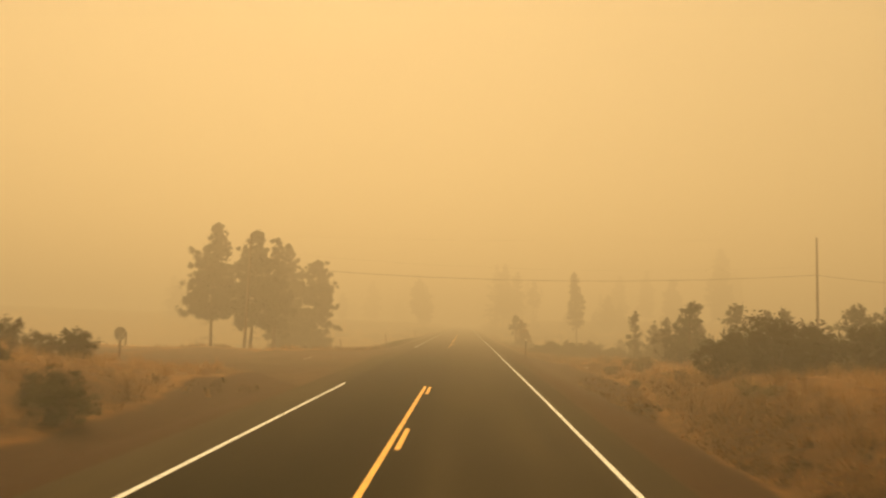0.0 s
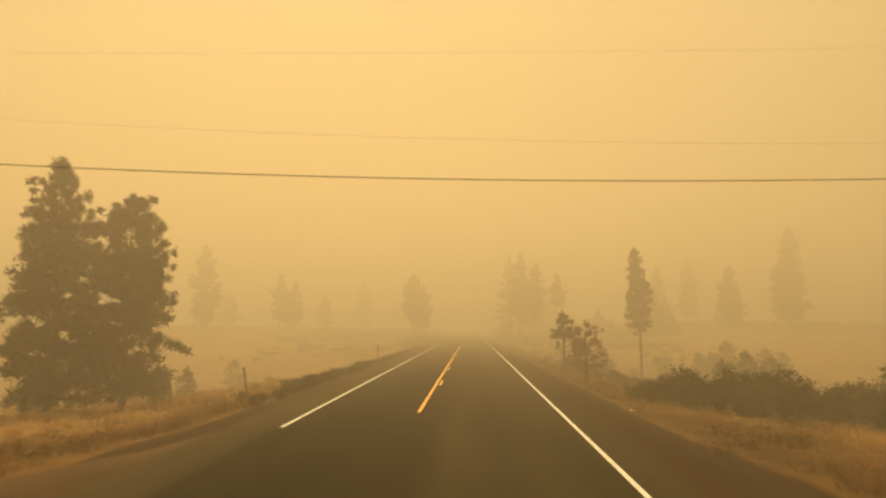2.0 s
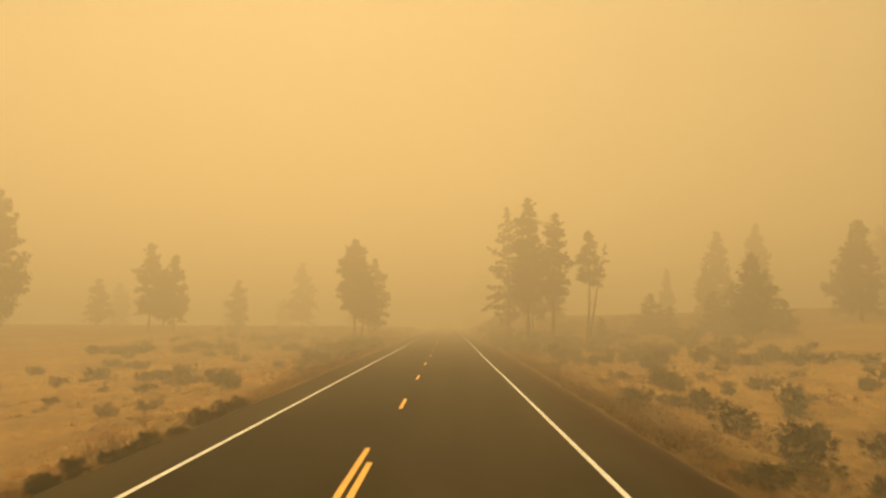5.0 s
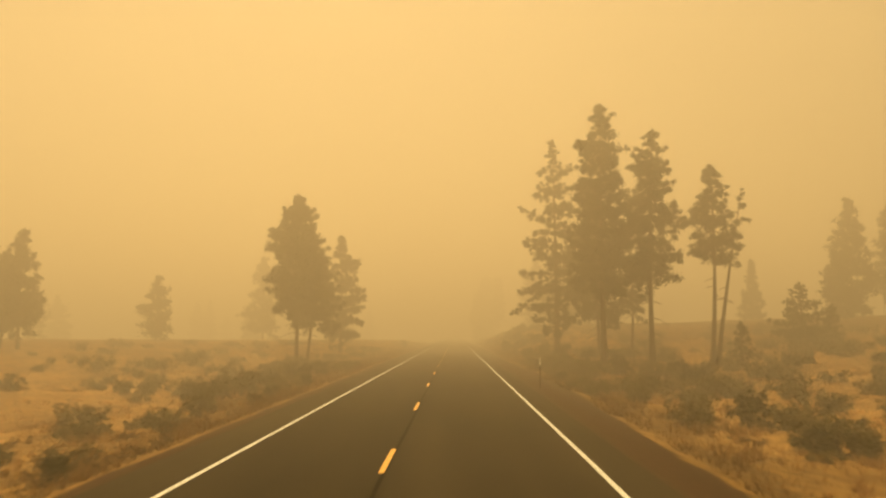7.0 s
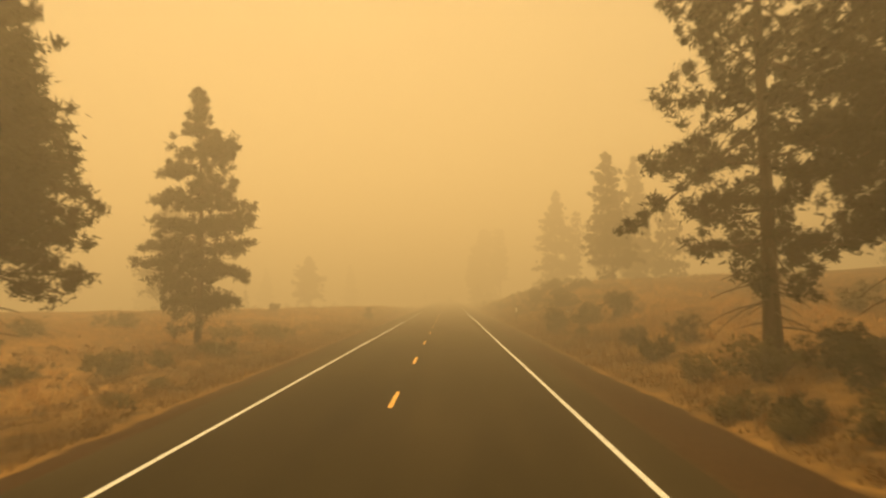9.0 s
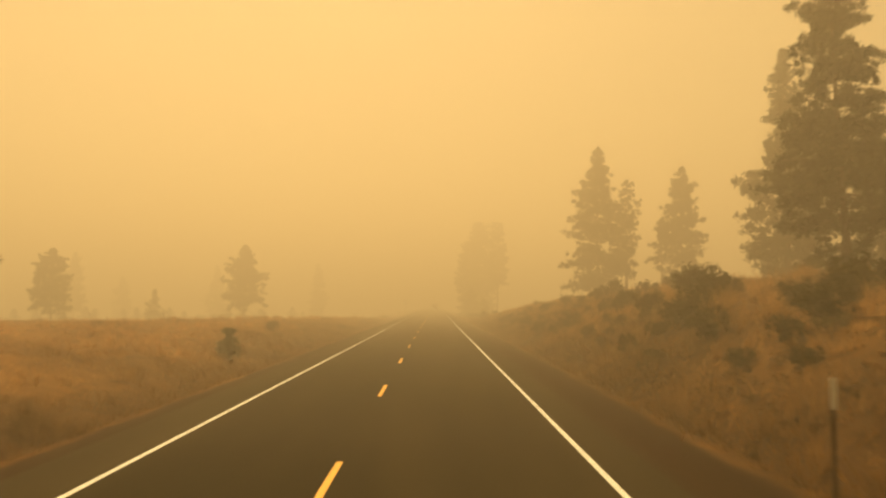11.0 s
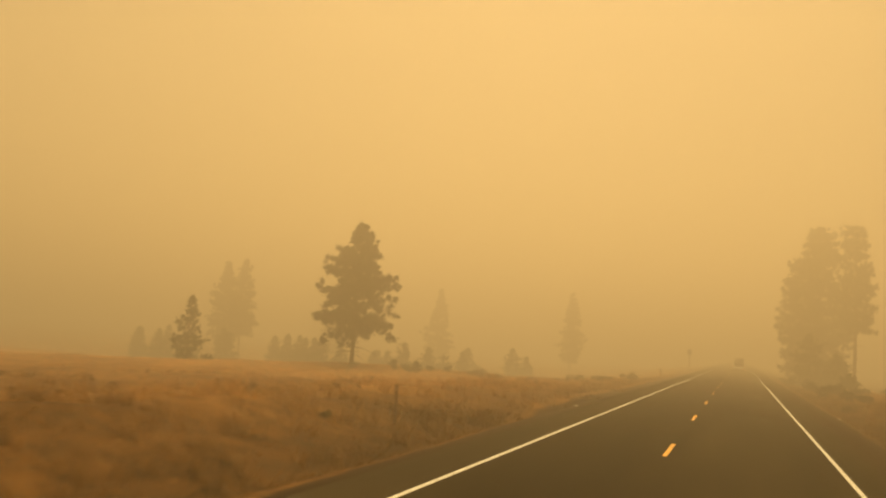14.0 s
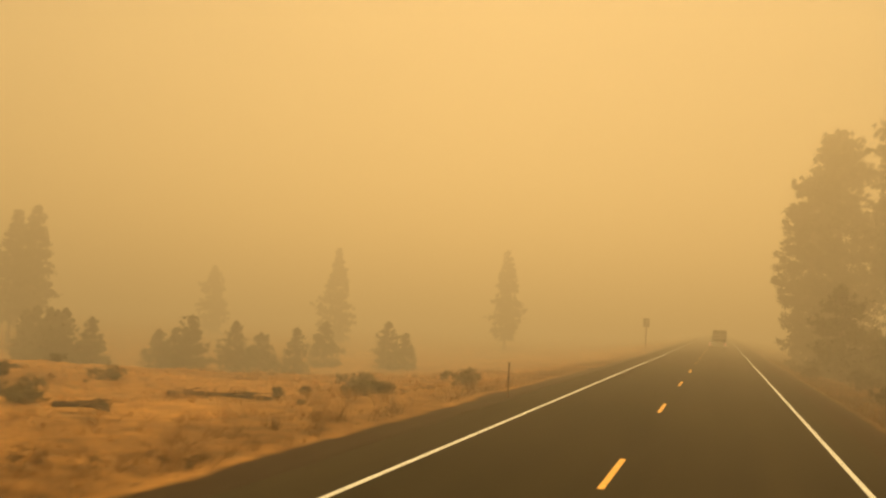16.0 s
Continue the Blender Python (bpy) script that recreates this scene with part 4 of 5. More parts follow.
# Shrubs that stand out: kind, x, y, size
for kind, x, y, size in ((4, -8.1, 18.4, 0.85), (5, -9.0, 19.2, 0.9), (4, -13.4, 29.5, 0.85), (5, -15.2, 30.2, 0.95), (4, -16.8, 30.8, 1.0), (5, -18.5, 31.0, 1.0), (4, 11.0, 32.4, 1.2), (5, 12.2, 33.6, 1.7), (4, 13.4, 32.4, 1.7), (5, 14.8, 33.4, 1.9), (4, 16.4, 32.2, 1.9), (5, 18.0, 33.6, 2.0), (4, 20.0, 32.6, 2.0), (5, 13.6, 36.5, 1.9), (4, 16.0, 37.0, 1.9), (5, 9.4, 91.5, 1.1), (4, 10.8, 90.0, 1.4), (5, 12.4, 89.6, 1.6), (4, 14.0, 90.4, 1.6), (5, 15.8, 89.8, 1.7), (4, 17.6, 90.4, 1.7), (5, 19.6, 90.2, 1.8), (4, 21.8, 91.0, 1.8), (5, 24.4, 92.0, 1.9), (5, 11.4, 137.4, 0.75), (4, 12.4, 138.5, 0.8), (5, -12.5, 22, 0.8), (5, -14, 31, 0.9), (4, -22, 40, 1.1), (5, -24.5, 39, 1.1), (4, -27, 41, 1.0), (5, -20.4, 38, 0.8), (4, -29, 42, 1.1),
                         (4, 10.5, 93, 1.0), (5, 12.5, 91, 1.1), (4, 14.5, 90, 1.1), (5, 12, 96, 1.1), (4, 16.5, 92, 1.1), (5, 18.5, 91, 1.2), (4, 9.2, 89.5, 0.85), (5, 8.8, 92, 0.8), (4, 10.6, 88, 1.0), (5, 12.3, 87, 1.0), (4, 14, 86.5, 1.0), (5, 16, 88, 1.1), (4, 18, 87, 1.1), (5, 20.5, 88.5, 1.2),
                         (4, 17.5, 364, 1.2), (5, 15.8, 366, 1.1), (4, 12.2, 342.3, 1.1), (5, 11.3, 341.8, 0.95), (4, 10.5, 341.3, 0.8), (5, 12.9, 343.2, 1.0), (4, 12.6, 346, 1.2), (5, 11.2, 348, 1.0),
                         (4, 14, 350, 1.1), (5, 13.6, 371, 1.0), (4, 15.2, 375, 1.1), (5, 11.5, 384, 0.9), (5, 11.9, 332.4, 1.1), (4, 10.5, 322.2, 1.15), (5, 11.4, 323.2, 1.1), (5, 10.3, 337.2, 0.9), (5, -18.6, 343.2, 0.9), (5, -7.7, 397.8, 0.4), (4, -8.3, 393.8, 0.45), (4, 13.6, 335.7, 1.15), (5, 15.0, 336.5, 1.25), (4, 12.8, 336.8, 0.7), (4, 15.7, 54.0, 1.2), (5, 18.5, 52.0, 1.2), (4, 21.3, 51.0, 1.2), (5, 24.1, 53.0, 1.3), (4, 26.3, 51.0, 1.3), (5, 29.1, 53.0, 1.3), (4, 31.9, 55.0, 1.3), (5, 19.6, 58.0, 1.2), (4, 14.1, 50.0, 0.9), (5, 22.4, 61.0, 1.2), (4, 8.6, 37.0, 0.32), (5, 10.6, 36.5, 0.36), (4, 20.5, 352, 1.1), (5, 21, 378, 1.2),
                         (2, 9.8, 276, 1.5), (4, 11.5, 275, 1.0), (2, 13.5, 272, 1.5), (5, 15, 270, 1.0), (4, 13, 255, 1.0), (2, 15, 252, 1.6), (5, 17, 254, 1.1), (1, 19, 256, 1.6), (4, 16, 248, 1.0), (4, -10.2, 264, 0.9), (5, -11, 266, 1.0), (4, -12.2, 268, 0.9), (5, -9.4, 259, 0.7), (1, -22, 477, 1.1), (0, -24, 478, 1.0), (1, -12.5, 484.5, 0.9), (2, -26.5, 486, 1.0), (1, -30, 474, 1.2), (1, -13, 487, 1.2), (2, -10.5, 492, 1.1), (1, -17, 494, 1.3), (4, 8.2, 306, 1.1), (5, 9.6, 304, 1.2), (4, 11.5, 303, 1.1), (5, 10.6, 309, 1.1), (4, 12.6, 308, 1.0), (5, 9.5, 290, 0.9), (4, 11, 288, 0.9), (5, 8.9, 284, 0.9),
                         (4, -12.5, 262, 1.0), (5, -11.2, 261, 1.0), (4, -14.0, 276, 1.0), (5, -16.8, 277, 0.9), (4, -13.0, 258, 0.9), (5, 12.2, 243, 1.0), (4, 12.5, 228, 1.0),
                         (4, -34, 478, 0.7), (5, -32.6, 478.6, 0.7), (4, -31.4, 479, 0.65), (5, -30.3, 479.6, 0.6), (4, -29, 482, 0.5), (5, -52, 470, 0.8), (5, -12.6, 484.6, 0.45), (4, -11.8, 485.4, 0.42), (5, -17.0, 483.2, 0.4), (4, -16.0, 483.9, 0.38), (5, -18.9, 482.8, 0.36), (4, -15.1, 484.8, 0.36), (5, -19.6, 476.9, 0.34), (4, -18.2, 476.4, 0.3), (4, 9.5, 446, 0.8), (5, 8.8, 400, 0.8),
                         (5, 9.2, 116, 0.6), (4, 8.3, 118, 0.5), (5, 10.6, 117, 0.8), (4, 11.5, 113, 0.8), (5, 13, 115, 0.9), (4, 12.6, 110, 0.8), (5, 14.6, 112, 0.9), (4, 15.5, 116, 1.0), (5, 16.5, 110, 0.9), (4, 8.0, 262.0, 0.70), (5, 9.2, 259.0, 0.75), (2, 8.4, 255.0, 1.00), (4, 10.2, 264.0, 0.80), (5, 11.5, 260.0, 0.80), (2, 9.8, 268.0, 1.10), (4, 12.3, 266.0, 0.80), (5, 8.2, 270.0, 0.70), (4, 10.8, 272.0, 0.80), (2, 12.8, 257.0, 1.20), (5, 10.4, 253.0, 0.75), (4, 8.0, 249.0, 0.60), (5, 14.3, 262.0, 0.90), (4, -9.6, 253.0, 0.80), (5, -10.8, 255.0, 0.90), (4, -11.8, 252.0, 0.90), (5, -13.2, 256.0, 0.90), (2, -9.2, 249.0, 1.00), (4, -12.5, 248.0, 0.80), (4, -7.0, 101, 0.45), (5, -7.2, 104, 0.4), (4, -6.9, 107, 0.35), (5, -8.0, 99, 0.45), (5, 8.6, 360, 0.75), (4, 9.6, 361.5, 0.8), (5, 9.9, 358.5, 0.6), (4, 9.2, 369, 0.5), (5, 10.4, 372, 0.5), (4, 8.8, 380, 0.5), (5, 10.2, 390, 0.55), (4, 9.0, 352, 0.45), (5, 10.0, 330, 0.5), (4, 11.4, 326, 0.6), (5, 9.5, 128.0, 0.60), (4, 10.6, 129.0, 0.70), (5, 8.6, 131.0, 0.45), (4, 13.5, 133.0, 0.90), (5, 15.0, 131.0, 0.90), (4, 8.2, 137.0, 0.50), (5, 9.0, 141.0, 0.50), (4, 12.0, 124.0, 0.70), (4, -10.5, 368.5, 0.55), (4, -7.7, 121.0, 0.36), (5, -8.1, 125.0, 0.46), (4, -7.2, 129.0, 0.33), (5, -8.0, 133.0, 0.27), (4, -7.8, 137.0, 0.41), (5, -7.3, 141.0, 0.44), (4, -8.2, 145.0, 0.29), (5, -7.5, 149.0, 0.30), (4, -7.5, 153.0, 0.45), (5, -8.2, 157.0, 0.40), (5, -7.4, 206.0, 0.42), (4, -7.9, 214.0, 0.50), (5, -8.2, 222.0, 0.55), (4, -7.6, 231.0, 0.50), (5, -8.4, 238.0, 0.60), (4, -8.0, 245.0, 0.55), (2, -9.4, 196.0, 0.6), (1, -10.6, 202.0, 0.75), (2, -11.5, 208.0, 0.8), (1, -9.8, 213.0, 0.7), (2, -12.4, 219.0, 0.85), (1, -10.2, 227.0, 0.8), (4, 12.5, 222.0, 0.80), (5, 11.6, 213.0, 0.60), (4, 14.8, 215.0, 0.90), (5, 17.2, 221.0, 1.00), (4, 20.5, 217.0, 1.10), (5, 23.5, 225.0, 1.20), (4, 26.5, 221.0, 1.20), (4, -6.8, 92, 0.60), (5, -7.6, 92.6, 0.62), (4, -7.2, 95, 0.55), (5, -6.7, 97, 0.5), (4, -7.1, 89.4, 0.3), (5, -7.5, 86.8, 0.3), (4, -8.6, 88, 0.3), (5, -7.9, 95.5, 0.5), (5, -6.8, 112, 0.6), (4, -7.4, 113, 0.5), (5, -7.6, 119.5, 0.5), (4, 14.8, 53.6, 1.50), (5, 16.7, 55.8, 1.70), (4, 18.7, 52.4, 1.60), (5, 20.6, 57.0, 1.35), (4, 22.6, 53.6, 1.50), (5, 24.5, 55.8, 1.70), (4, 26.5, 52.4, 1.60), (5, 28.4, 57.0, 1.35), (4, 30.5, 53.6, 1.50), (5, 32.4, 55.8, 1.70)):
    plant(kind, x, y, size, x * 3.1 + y)

far_sage = []
low_brush = []
rng = np.random.default_rng(41)
for y in np.arange(84, 168, 1.25):      # low dark brush hugging the pavement's edge
    low_brush.append((4 + int(rng.integers(2)), -6.3 - 0.7 * rng.uniform(), y + rng.uniform(-0.6, 0.6), rng.uniform(0.26, 0.46), rng.uniform(0, 6.28)))
for x0, x1, y0, y1, many, size in ((9.0, 24, 126, 150, 16, 0.75), (13.0, 42, 148, 190, 56, 1.15), (7.4, 16, 452, 545, 56, 0.75), (7.8, 15, 298, 400, 80, 0.55), (7.2, 11, 338, 420, 26, 0.38)):      # dark brush on the slopes
    for i in range(many):
        low_brush.append((4 + int(rng.integers(2)), rng.uniform(x0, x1), rng.uniform(y0, y1), size * rng.uniform(0.6, 1.25), rng.uniform(0, 6.28)))
# Sagebrush over the flats: x from, x to, y from, y to, how many, size
rng = np.random.default_rng(5)
for x0, x1, y0, y1, many, size in ((-42, -8.4, 184, 222, 42, 1.35), (-42, -8.4, 222, 312, 110, 1.5), (9.4, 42, 182, 218, 44, 1.3), (9.4, 44, 218, 262, 110, 1.5), (7.4, 20, 236, 278, 46, 1.15), (18, 48, 258, 304, 80, 1.5), (-9.5, -6.6, 84, 168, 20, 0.68), (9.6, 14, 30, 64, 12, 0.6), (-42, -11, 92, 168, 16, 1.0), (8.5, 26, 92, 168, 14, 1.0),
                                   (8.2, 18, 312, 408, 20, 0.95), (-22, -8.6, 306, 420, 12, 0.5), (-40, -12, 462, 500, 9, 0.7), (8.5, 24, 420, 560, 8, 0.9), (-24, -8.8, 0, 34, 6, 0.8), (8.8, 22, 2, 60, 10, 0.8)):
    for i in range(many):
        u = rng.uniform()
        x = (x1 + (x0 - x1) * u) if x0 < 0 else (x0 + (x1 - x0) * u)
        k, y, size_here, turn = int(rng.integers(4)), rng.uniform(y0, y1), size * rng.uniform(0.65, 1.3), rng.uniform(0, 6.28)
        if abs(x) > 17.5 and k in used:
            far_sage.append((k, x, y, size_here, turn))
        else:
            plant(k, x, y, size_here, turn)
def spread_brush(name, plants, mat, label, category, step=1):
    """Many low shrubs as one sheet of brush."""
    leaf, cloud = {}, []
    for k, x, y, size, turn in plants:
        if k not in leaf:
            me = next(c for c in kinds[k].children if c.name.startswith("foliage")).data
            v = np.empty(len(me.vertices) * 3)
            me.vertices.foreach_get("co", v)
            v = v.reshape(-1, 3, 3)[::step]
            middle = v.mean(1, keepdims=True)
            leaf[k] = (middle + (v - middle) * (1.0 + 0.4 * (step - 1))).reshape(-1, 3)
        c, d, v = math.cos(turn) * size, math.sin(turn) * size, leaf[k]
        cloud.append(np.stack([x + c * v[:, 0] - d * v[:, 1], y + d * v[:, 0] + c * v[:, 1], float(land(x, y)) - 0.04 + size * v[:, 2]], 1))
    cloud = np.concatenate(cloud)
    tagged(mesh_object(name, cloud, np.arange(len(cloud)).reshape(-1, 3), mat), label, category, kind="stuff")


spread_brush("sagebrush_field", far_sage, SAGE, "low grey-green sagebrush spread over the smoky flats", "sagebrush", 2)
spread_brush("low_brush", low_brush, BITTER_LEAVES, "low dark brush along the pavement and on the banks", "brush")


def build_grass():
    """Tufts of dry grass on both verges, thinning out with the distance from the road."""
    rng = np.random.default_rng(9)
    n = 165000
    y = rng.uniform(-12, 560, n)
    d = 6.4 + rng.uniform(0, 1, n) ** 1.9 * 30
    x = np.where(rng.uniform(size=n) < 0.5, -d, d)
    keep = ~mouth(x, y)
    keep &= ~((x > 0) & (d < 6.5 + np.interp(y, *np.array(APRON).T)))
    keep &= ~((x < 0) & (d < 6.5 + np.interp(y, *np.array(LEFT_APRON).T)))
    lumps = np.sin(x * 0.7 + np.sin(y * 0.23) * 2) * np.sin(y * 0.41 + x * 0.13) + 0.5 * np.sin(x * 1.9 + y * 1.1)
    keep &= lumps > rng.uniform(-1.8, 0.9, n)
    x, y = x[keep], y[keep]
    n, per = len(x), 4
    base = np.stack([x, y, land(x, y) - 0.03], 1)[:, None] + np.concatenate([rng.normal(0, 0.15, (n, per, 2)), np.zeros((n, per, 1))], 2)
    tall = rng.uniform(0.08, 0.36, (n, 1, 1)) * rng.uniform(0.6, 1.2, (n, per, 1))
    lean = np.concatenate([rng.normal(0, 0.55, (n, per, 2)), np.ones((n, per, 1))], 2) * tall
    az = rng.uniform(0, 6.28, (n, per, 1))
    wide = np.concatenate([np.cos(az), np.sin(az), np.zeros_like(az)], 2) * 0.021
    v = np.stack([base - wide, base + wide, base + lean], 2).reshape(-1, 3)
    tagged(mesh_object("grass", v, np.arange(len(v)).reshape(-1, 3), GRASS), "tufts of sun-dried yellow-brown grass on the verges", "grass", kind="stuff")


build_grass()


def build_weeds():
    """Low brown weeds in drifts over the banks and verges."""
    rng = np.random.default_rng(19)
    n = 52000
    y = rng.uniform(-12, 540, n)
    d = 6.9 + rng.uniform(0, 1, n) ** 1.5 * 24
    x = np.where(rng.uniform(size=n) < 0.5, -d, d)
    drift = np.sin(x * 0.33 + 2 * np.sin(y * 0.11)) * np.sin(y * 0.19 + x * 0.21) + 0.6 * np.sin(x * 0.9 - y * 0.57)
    bank = ((y > 296) & (y < 440)) | (y < 45)
    keep = (drift > rng.uniform(-0.2, 1.3, n) + np.where(bank & (x > 0), -0.35, 0.3) + np.where(y > 440, 0.7, 0.0)) & ~mouth(x, y)
    x, y = x[keep], y[keep]
    r = rng.uniform(0.18, 0.42, len(x)) * np.where(rng.uniform(size=len(x)) < 0.15, 1.7, 1.0)
    v, f = blades(np.stack([x, y, land(x, y) + 0.3 * r], 1), r, 26, 0.085, rng, 0.75)
    tagged(mesh_object("weeds", v, f, WEEDS), "drifts of low brown weeds among the dry grass", "weeds", kind="stuff")


build_weeds()


def build_tall_grass():
    """Knee-high dry bunch grass in clumps on the cut banks and beside the ditch."""
    rng = np.random.default_rng(29)
    n = 42000
    y = rng.uniform(-6, 500, n)
    d = 6.9 + rng.uniform(0, 1, n) ** 1.4 * 13
    x = np.where(rng.uniform(size=n) < 0.42, -d, d)
    clump = np.sin(x * 1.1 + 1.7 * np.sin(y * 0.37)) * np.sin(y * 0.83 - x * 0.35) + 0.5 * np.sin(x * 2.3 + y * 1.7)
    bank = ((y > 290) & (y < 450)) | (y < 40)
    keep = (clump > rng.uniform(-0.5, 1.2, n) + np.where(bank, 0.0, 0.75)) & ~mouth(x, y)
    keep &= ~((x > 0) & (d < 6.8 + np.interp(y, *np.array(APRON).T))) & ~((x < 0) & (d < 6.8 + np.interp(y, *np.array(LEFT_APRON).T)))
    x, y = x[keep], y[keep]
    n, per = len(x), 18
    foot = np.stack([x, y, land(x, y) - 0.04], 1)[:, None] + np.concatenate([rng.normal(0, 0.11, (n, per, 2)), np.zeros((n, per, 1))], 2)
    tall = rng.uniform(0.28, 0.66, (n, 1, 1)) * np.where((x > 0) & (y > 285) & (y < 430), 1.3, 1.0)[:, None, None] * rng.uniform(0.6, 1.15, (n, per, 1))
    lean = np.concatenate([rng.normal(0, 0.36, (n, per, 2)), np.ones((n, per, 1))], 2) * tall
    az = rng.uniform(0, 6.28, (n, per, 1))
    wide = np.concatenate([np.cos(az), np.sin(az), np.zeros_like(az)], 2) * 0.02
    v = np.stack([foot - wide, foot + wide, foot + lean], 2).reshape(-1, 3)
    tagged(mesh_object("bunch_grass", v, np.arange(len(v)).reshape(-1, 3), GRASS), "knee-high clumps of dry bunch grass on the roadside banks", "grass", kind="stuff")


build_tall_grass()


# ---------------------------------------------------------------- side road, poles and wire
def build_side_road():
    xs = np.concatenate([np.arange(-4.9, -16, -0.8), np.arange(-16, -70, -3.0)])
    v, f = [], []
    for x in xs:
        d = -x - 4.9
        lower, upper = 10.5 + 13.0 * math.exp(-d / 4.0), 9.0 + 12.0 * math.exp(-d / 2.6)
        for k in range(13):
            y = 52.5 - lower + (lower + upper) * k / 12
            v.append((x, y, max(float(land(x, y)) + 0.03 + 0.22 * min(1.0, max(0.0, d - 14) / 20), -0.06 if d < 0.3 else -9)))
    for i in range(len(xs) - 1):
        f += [(i * 13 + k, i * 13 + k + 1, (i + 1) * 13 + k + 1, (i + 1) * 13 + k) for k in range(12)]
    ob = tagged(mesh_object("side_road", np.array(v), f, SIDE_ASPHALT, smooth=True), "worn grey-brown side road joining the highway", "road", kind="structure")
    bar_z = float(land(-9.15, 52)) + 0.035
    part("stop_line", box_bm(-9.21, -9.11, 50.8, 53.4, bar_z - 0.03, bar_z + 0.012), PAINT_WORN, ob, "white painted stop line")


build_side_road()


def utility_pole(x, y, top, lean=0.0):
    z0 = float(land(x, y)) - 0.3
    root = tagged(new("utility_pole"), "slender weathered wooden utility pole carrying one wire", "utility pole")
    root.location = (x, y, z0)
    h = top - z0
    q = np.linspace(0, 1, 6)
    v, f = tube(np.stack([lean * h * q, 0 * q, h * q], 1), 0.15 - 0.06 * q, 10)
    mesh_object("pole", v, f, OLD_WOOD, root, True)
    return root


utility_pole(-19.5, 74.8, 9.9)
utility_pole(34.5, 78.0, 12.0, -0.015)


def wire_span(a, b, sag, thick=0.017):
    q = np.linspace(0, 1, 40)[:, None]
    line = np.array(a) + (np.array(b) - np.array(a)) * q
    line[:, 2] -= 4 * sag * (q * (1 - q))[:, 0]
    v, f = tube(line, np.full(40, thick), 5)
    tagged(mesh_object("overhead_wire", v, f, WIRE), "thin dark overhead wire sagging across the highway", "wire")


wire_span((-19.5, 74.8, 7.05), (34.2, 78.0, 8.4), 1.0)
wire_span((34.2, 78.0, 8.4), (92.0, 82.0, 8.5), 1.1)
wire_span((-19.5, 74.8, 9.8), (34.0, 78.0, 11.9), 0.35, 0.003)
wire_span((-19.5, 74.8, 8.4), (34.1, 78.0, 9.2), 1.0, 0.003)


# ---------------------------------------------------------------- posts and signs
def delineator(x, y, top, pale=0.42, tilt=0.0):
    z0 = float(land(x, y)) - 0.1
    root = tagged(new("delineator_post"), "thin steel delineator post with a pale reflector plate" if pale else "thin dark steel delineator post seen from behind", "road marker")
    root.matrix_basis = pose(x, y, z0, 0, tilt, 0)
    h = top - z0
    bm = bmesh.new()
    prof = [(-0.034, -0.02), (-0.024, 0.02), (0.024, 0.02), (0.034, -0.02), (0.025, -0.02), (0.017, 0.008), (-0.017, 0.008), (-0.025, -0.02)]
    lo, hi = [bm.verts.new((a, b, 0)) for a, b in prof], [bm.verts.new((a, b, h)) for a, b in prof]
    for k in range(8):
        bm.faces.new((lo[k], lo[(k + 1) % 8], hi[(k + 1) % 8], hi[k]))
    bm.faces.new(hi)
    part("post", bm, BARK if pale else OLD_WOOD, root)
    if pale:
        part("reflector", box_bm(-0.045, 0.045, -0.04, -0.024, h - pale, h + 0.02, 0.006), PLASTIC_WHITE, root, "white reflector plate")
    return root


delineator(5.2, 57.2, 1.5, 0.12)
delineator(-7.0, 82.9, 0.95, False, -9)
delineator(-6.4, 117.6, 0.95, False)
delineator(5.2, 236.5, 1.3, 0.34)
delineator(6.7, 322.0, 1.5)
delineator(-9.2, 262.0, 0.4, False)
delineator(-8.6, 420.4, 1.0, False)
delineator(-6.5, 485.2, 0.85, False)


def fence_post(x, y, tall, tilt=0.0):
    root = tagged(new("fence_post"), "weathered wooden fence post standing in dry grass", "fence post")
    root.matrix_basis = pose(x, y, float(land(x, y)) - 0.2, 0, tilt, 20)
    q = np.linspace(0, 1, 4)
    v, f = tube(np.stack([0.02 * np.sin(q * 3), 0 * q, (tall + 0.2) * q], 1), 0.075 - 0.015 * q, 8)
    mesh_object("post", v, f, OLD_WOOD, root, True)


for x, y, tall, tilt in ((-33.3, 413.4, 1.3, 4), (-60, 436, 1.2, 0), (-13.0, 91.5, 1.5, -6), (-22, 117, 1.3, 0), (47, 300, 1.3, 0), (-24.0, 58.0, 1.2, 0), (-27.0, 66.0, 1.1, 3)):
    fence_post(x, y, tall, tilt)


def octagon_sign(x, y, top):
    z0 = float(land(x, y)) - 0.2
    root = tagged(new("road_sign"), "grey back of an octagonal road sign by the side road", "road sign")
    root.matrix_basis = pose(x, y, z0, 0, 0, -12)
    h = top - z0
    part("post", box_bm(-0.045, 0.045, -0.045, 0.045, 0, h, 0.008), OLD_WOOD, root)
    bm = bmesh.new()
    bmesh.ops.create_cone(bm, cap_ends=True, segments=8, radius1=0.40, radius2=0.40, depth=0.012, matrix=Matrix.Translation((0, -0.055, h - 0.36)) @ Matrix.Rotation(radians(90), 4, "X") @ Matrix.Rotation(radians(22.5), 4, "Z"))
    part("plate", bm, METAL, root, "bare metal back of the sign plate")


octagon_sign(-18.2, 44.5, 1.45)


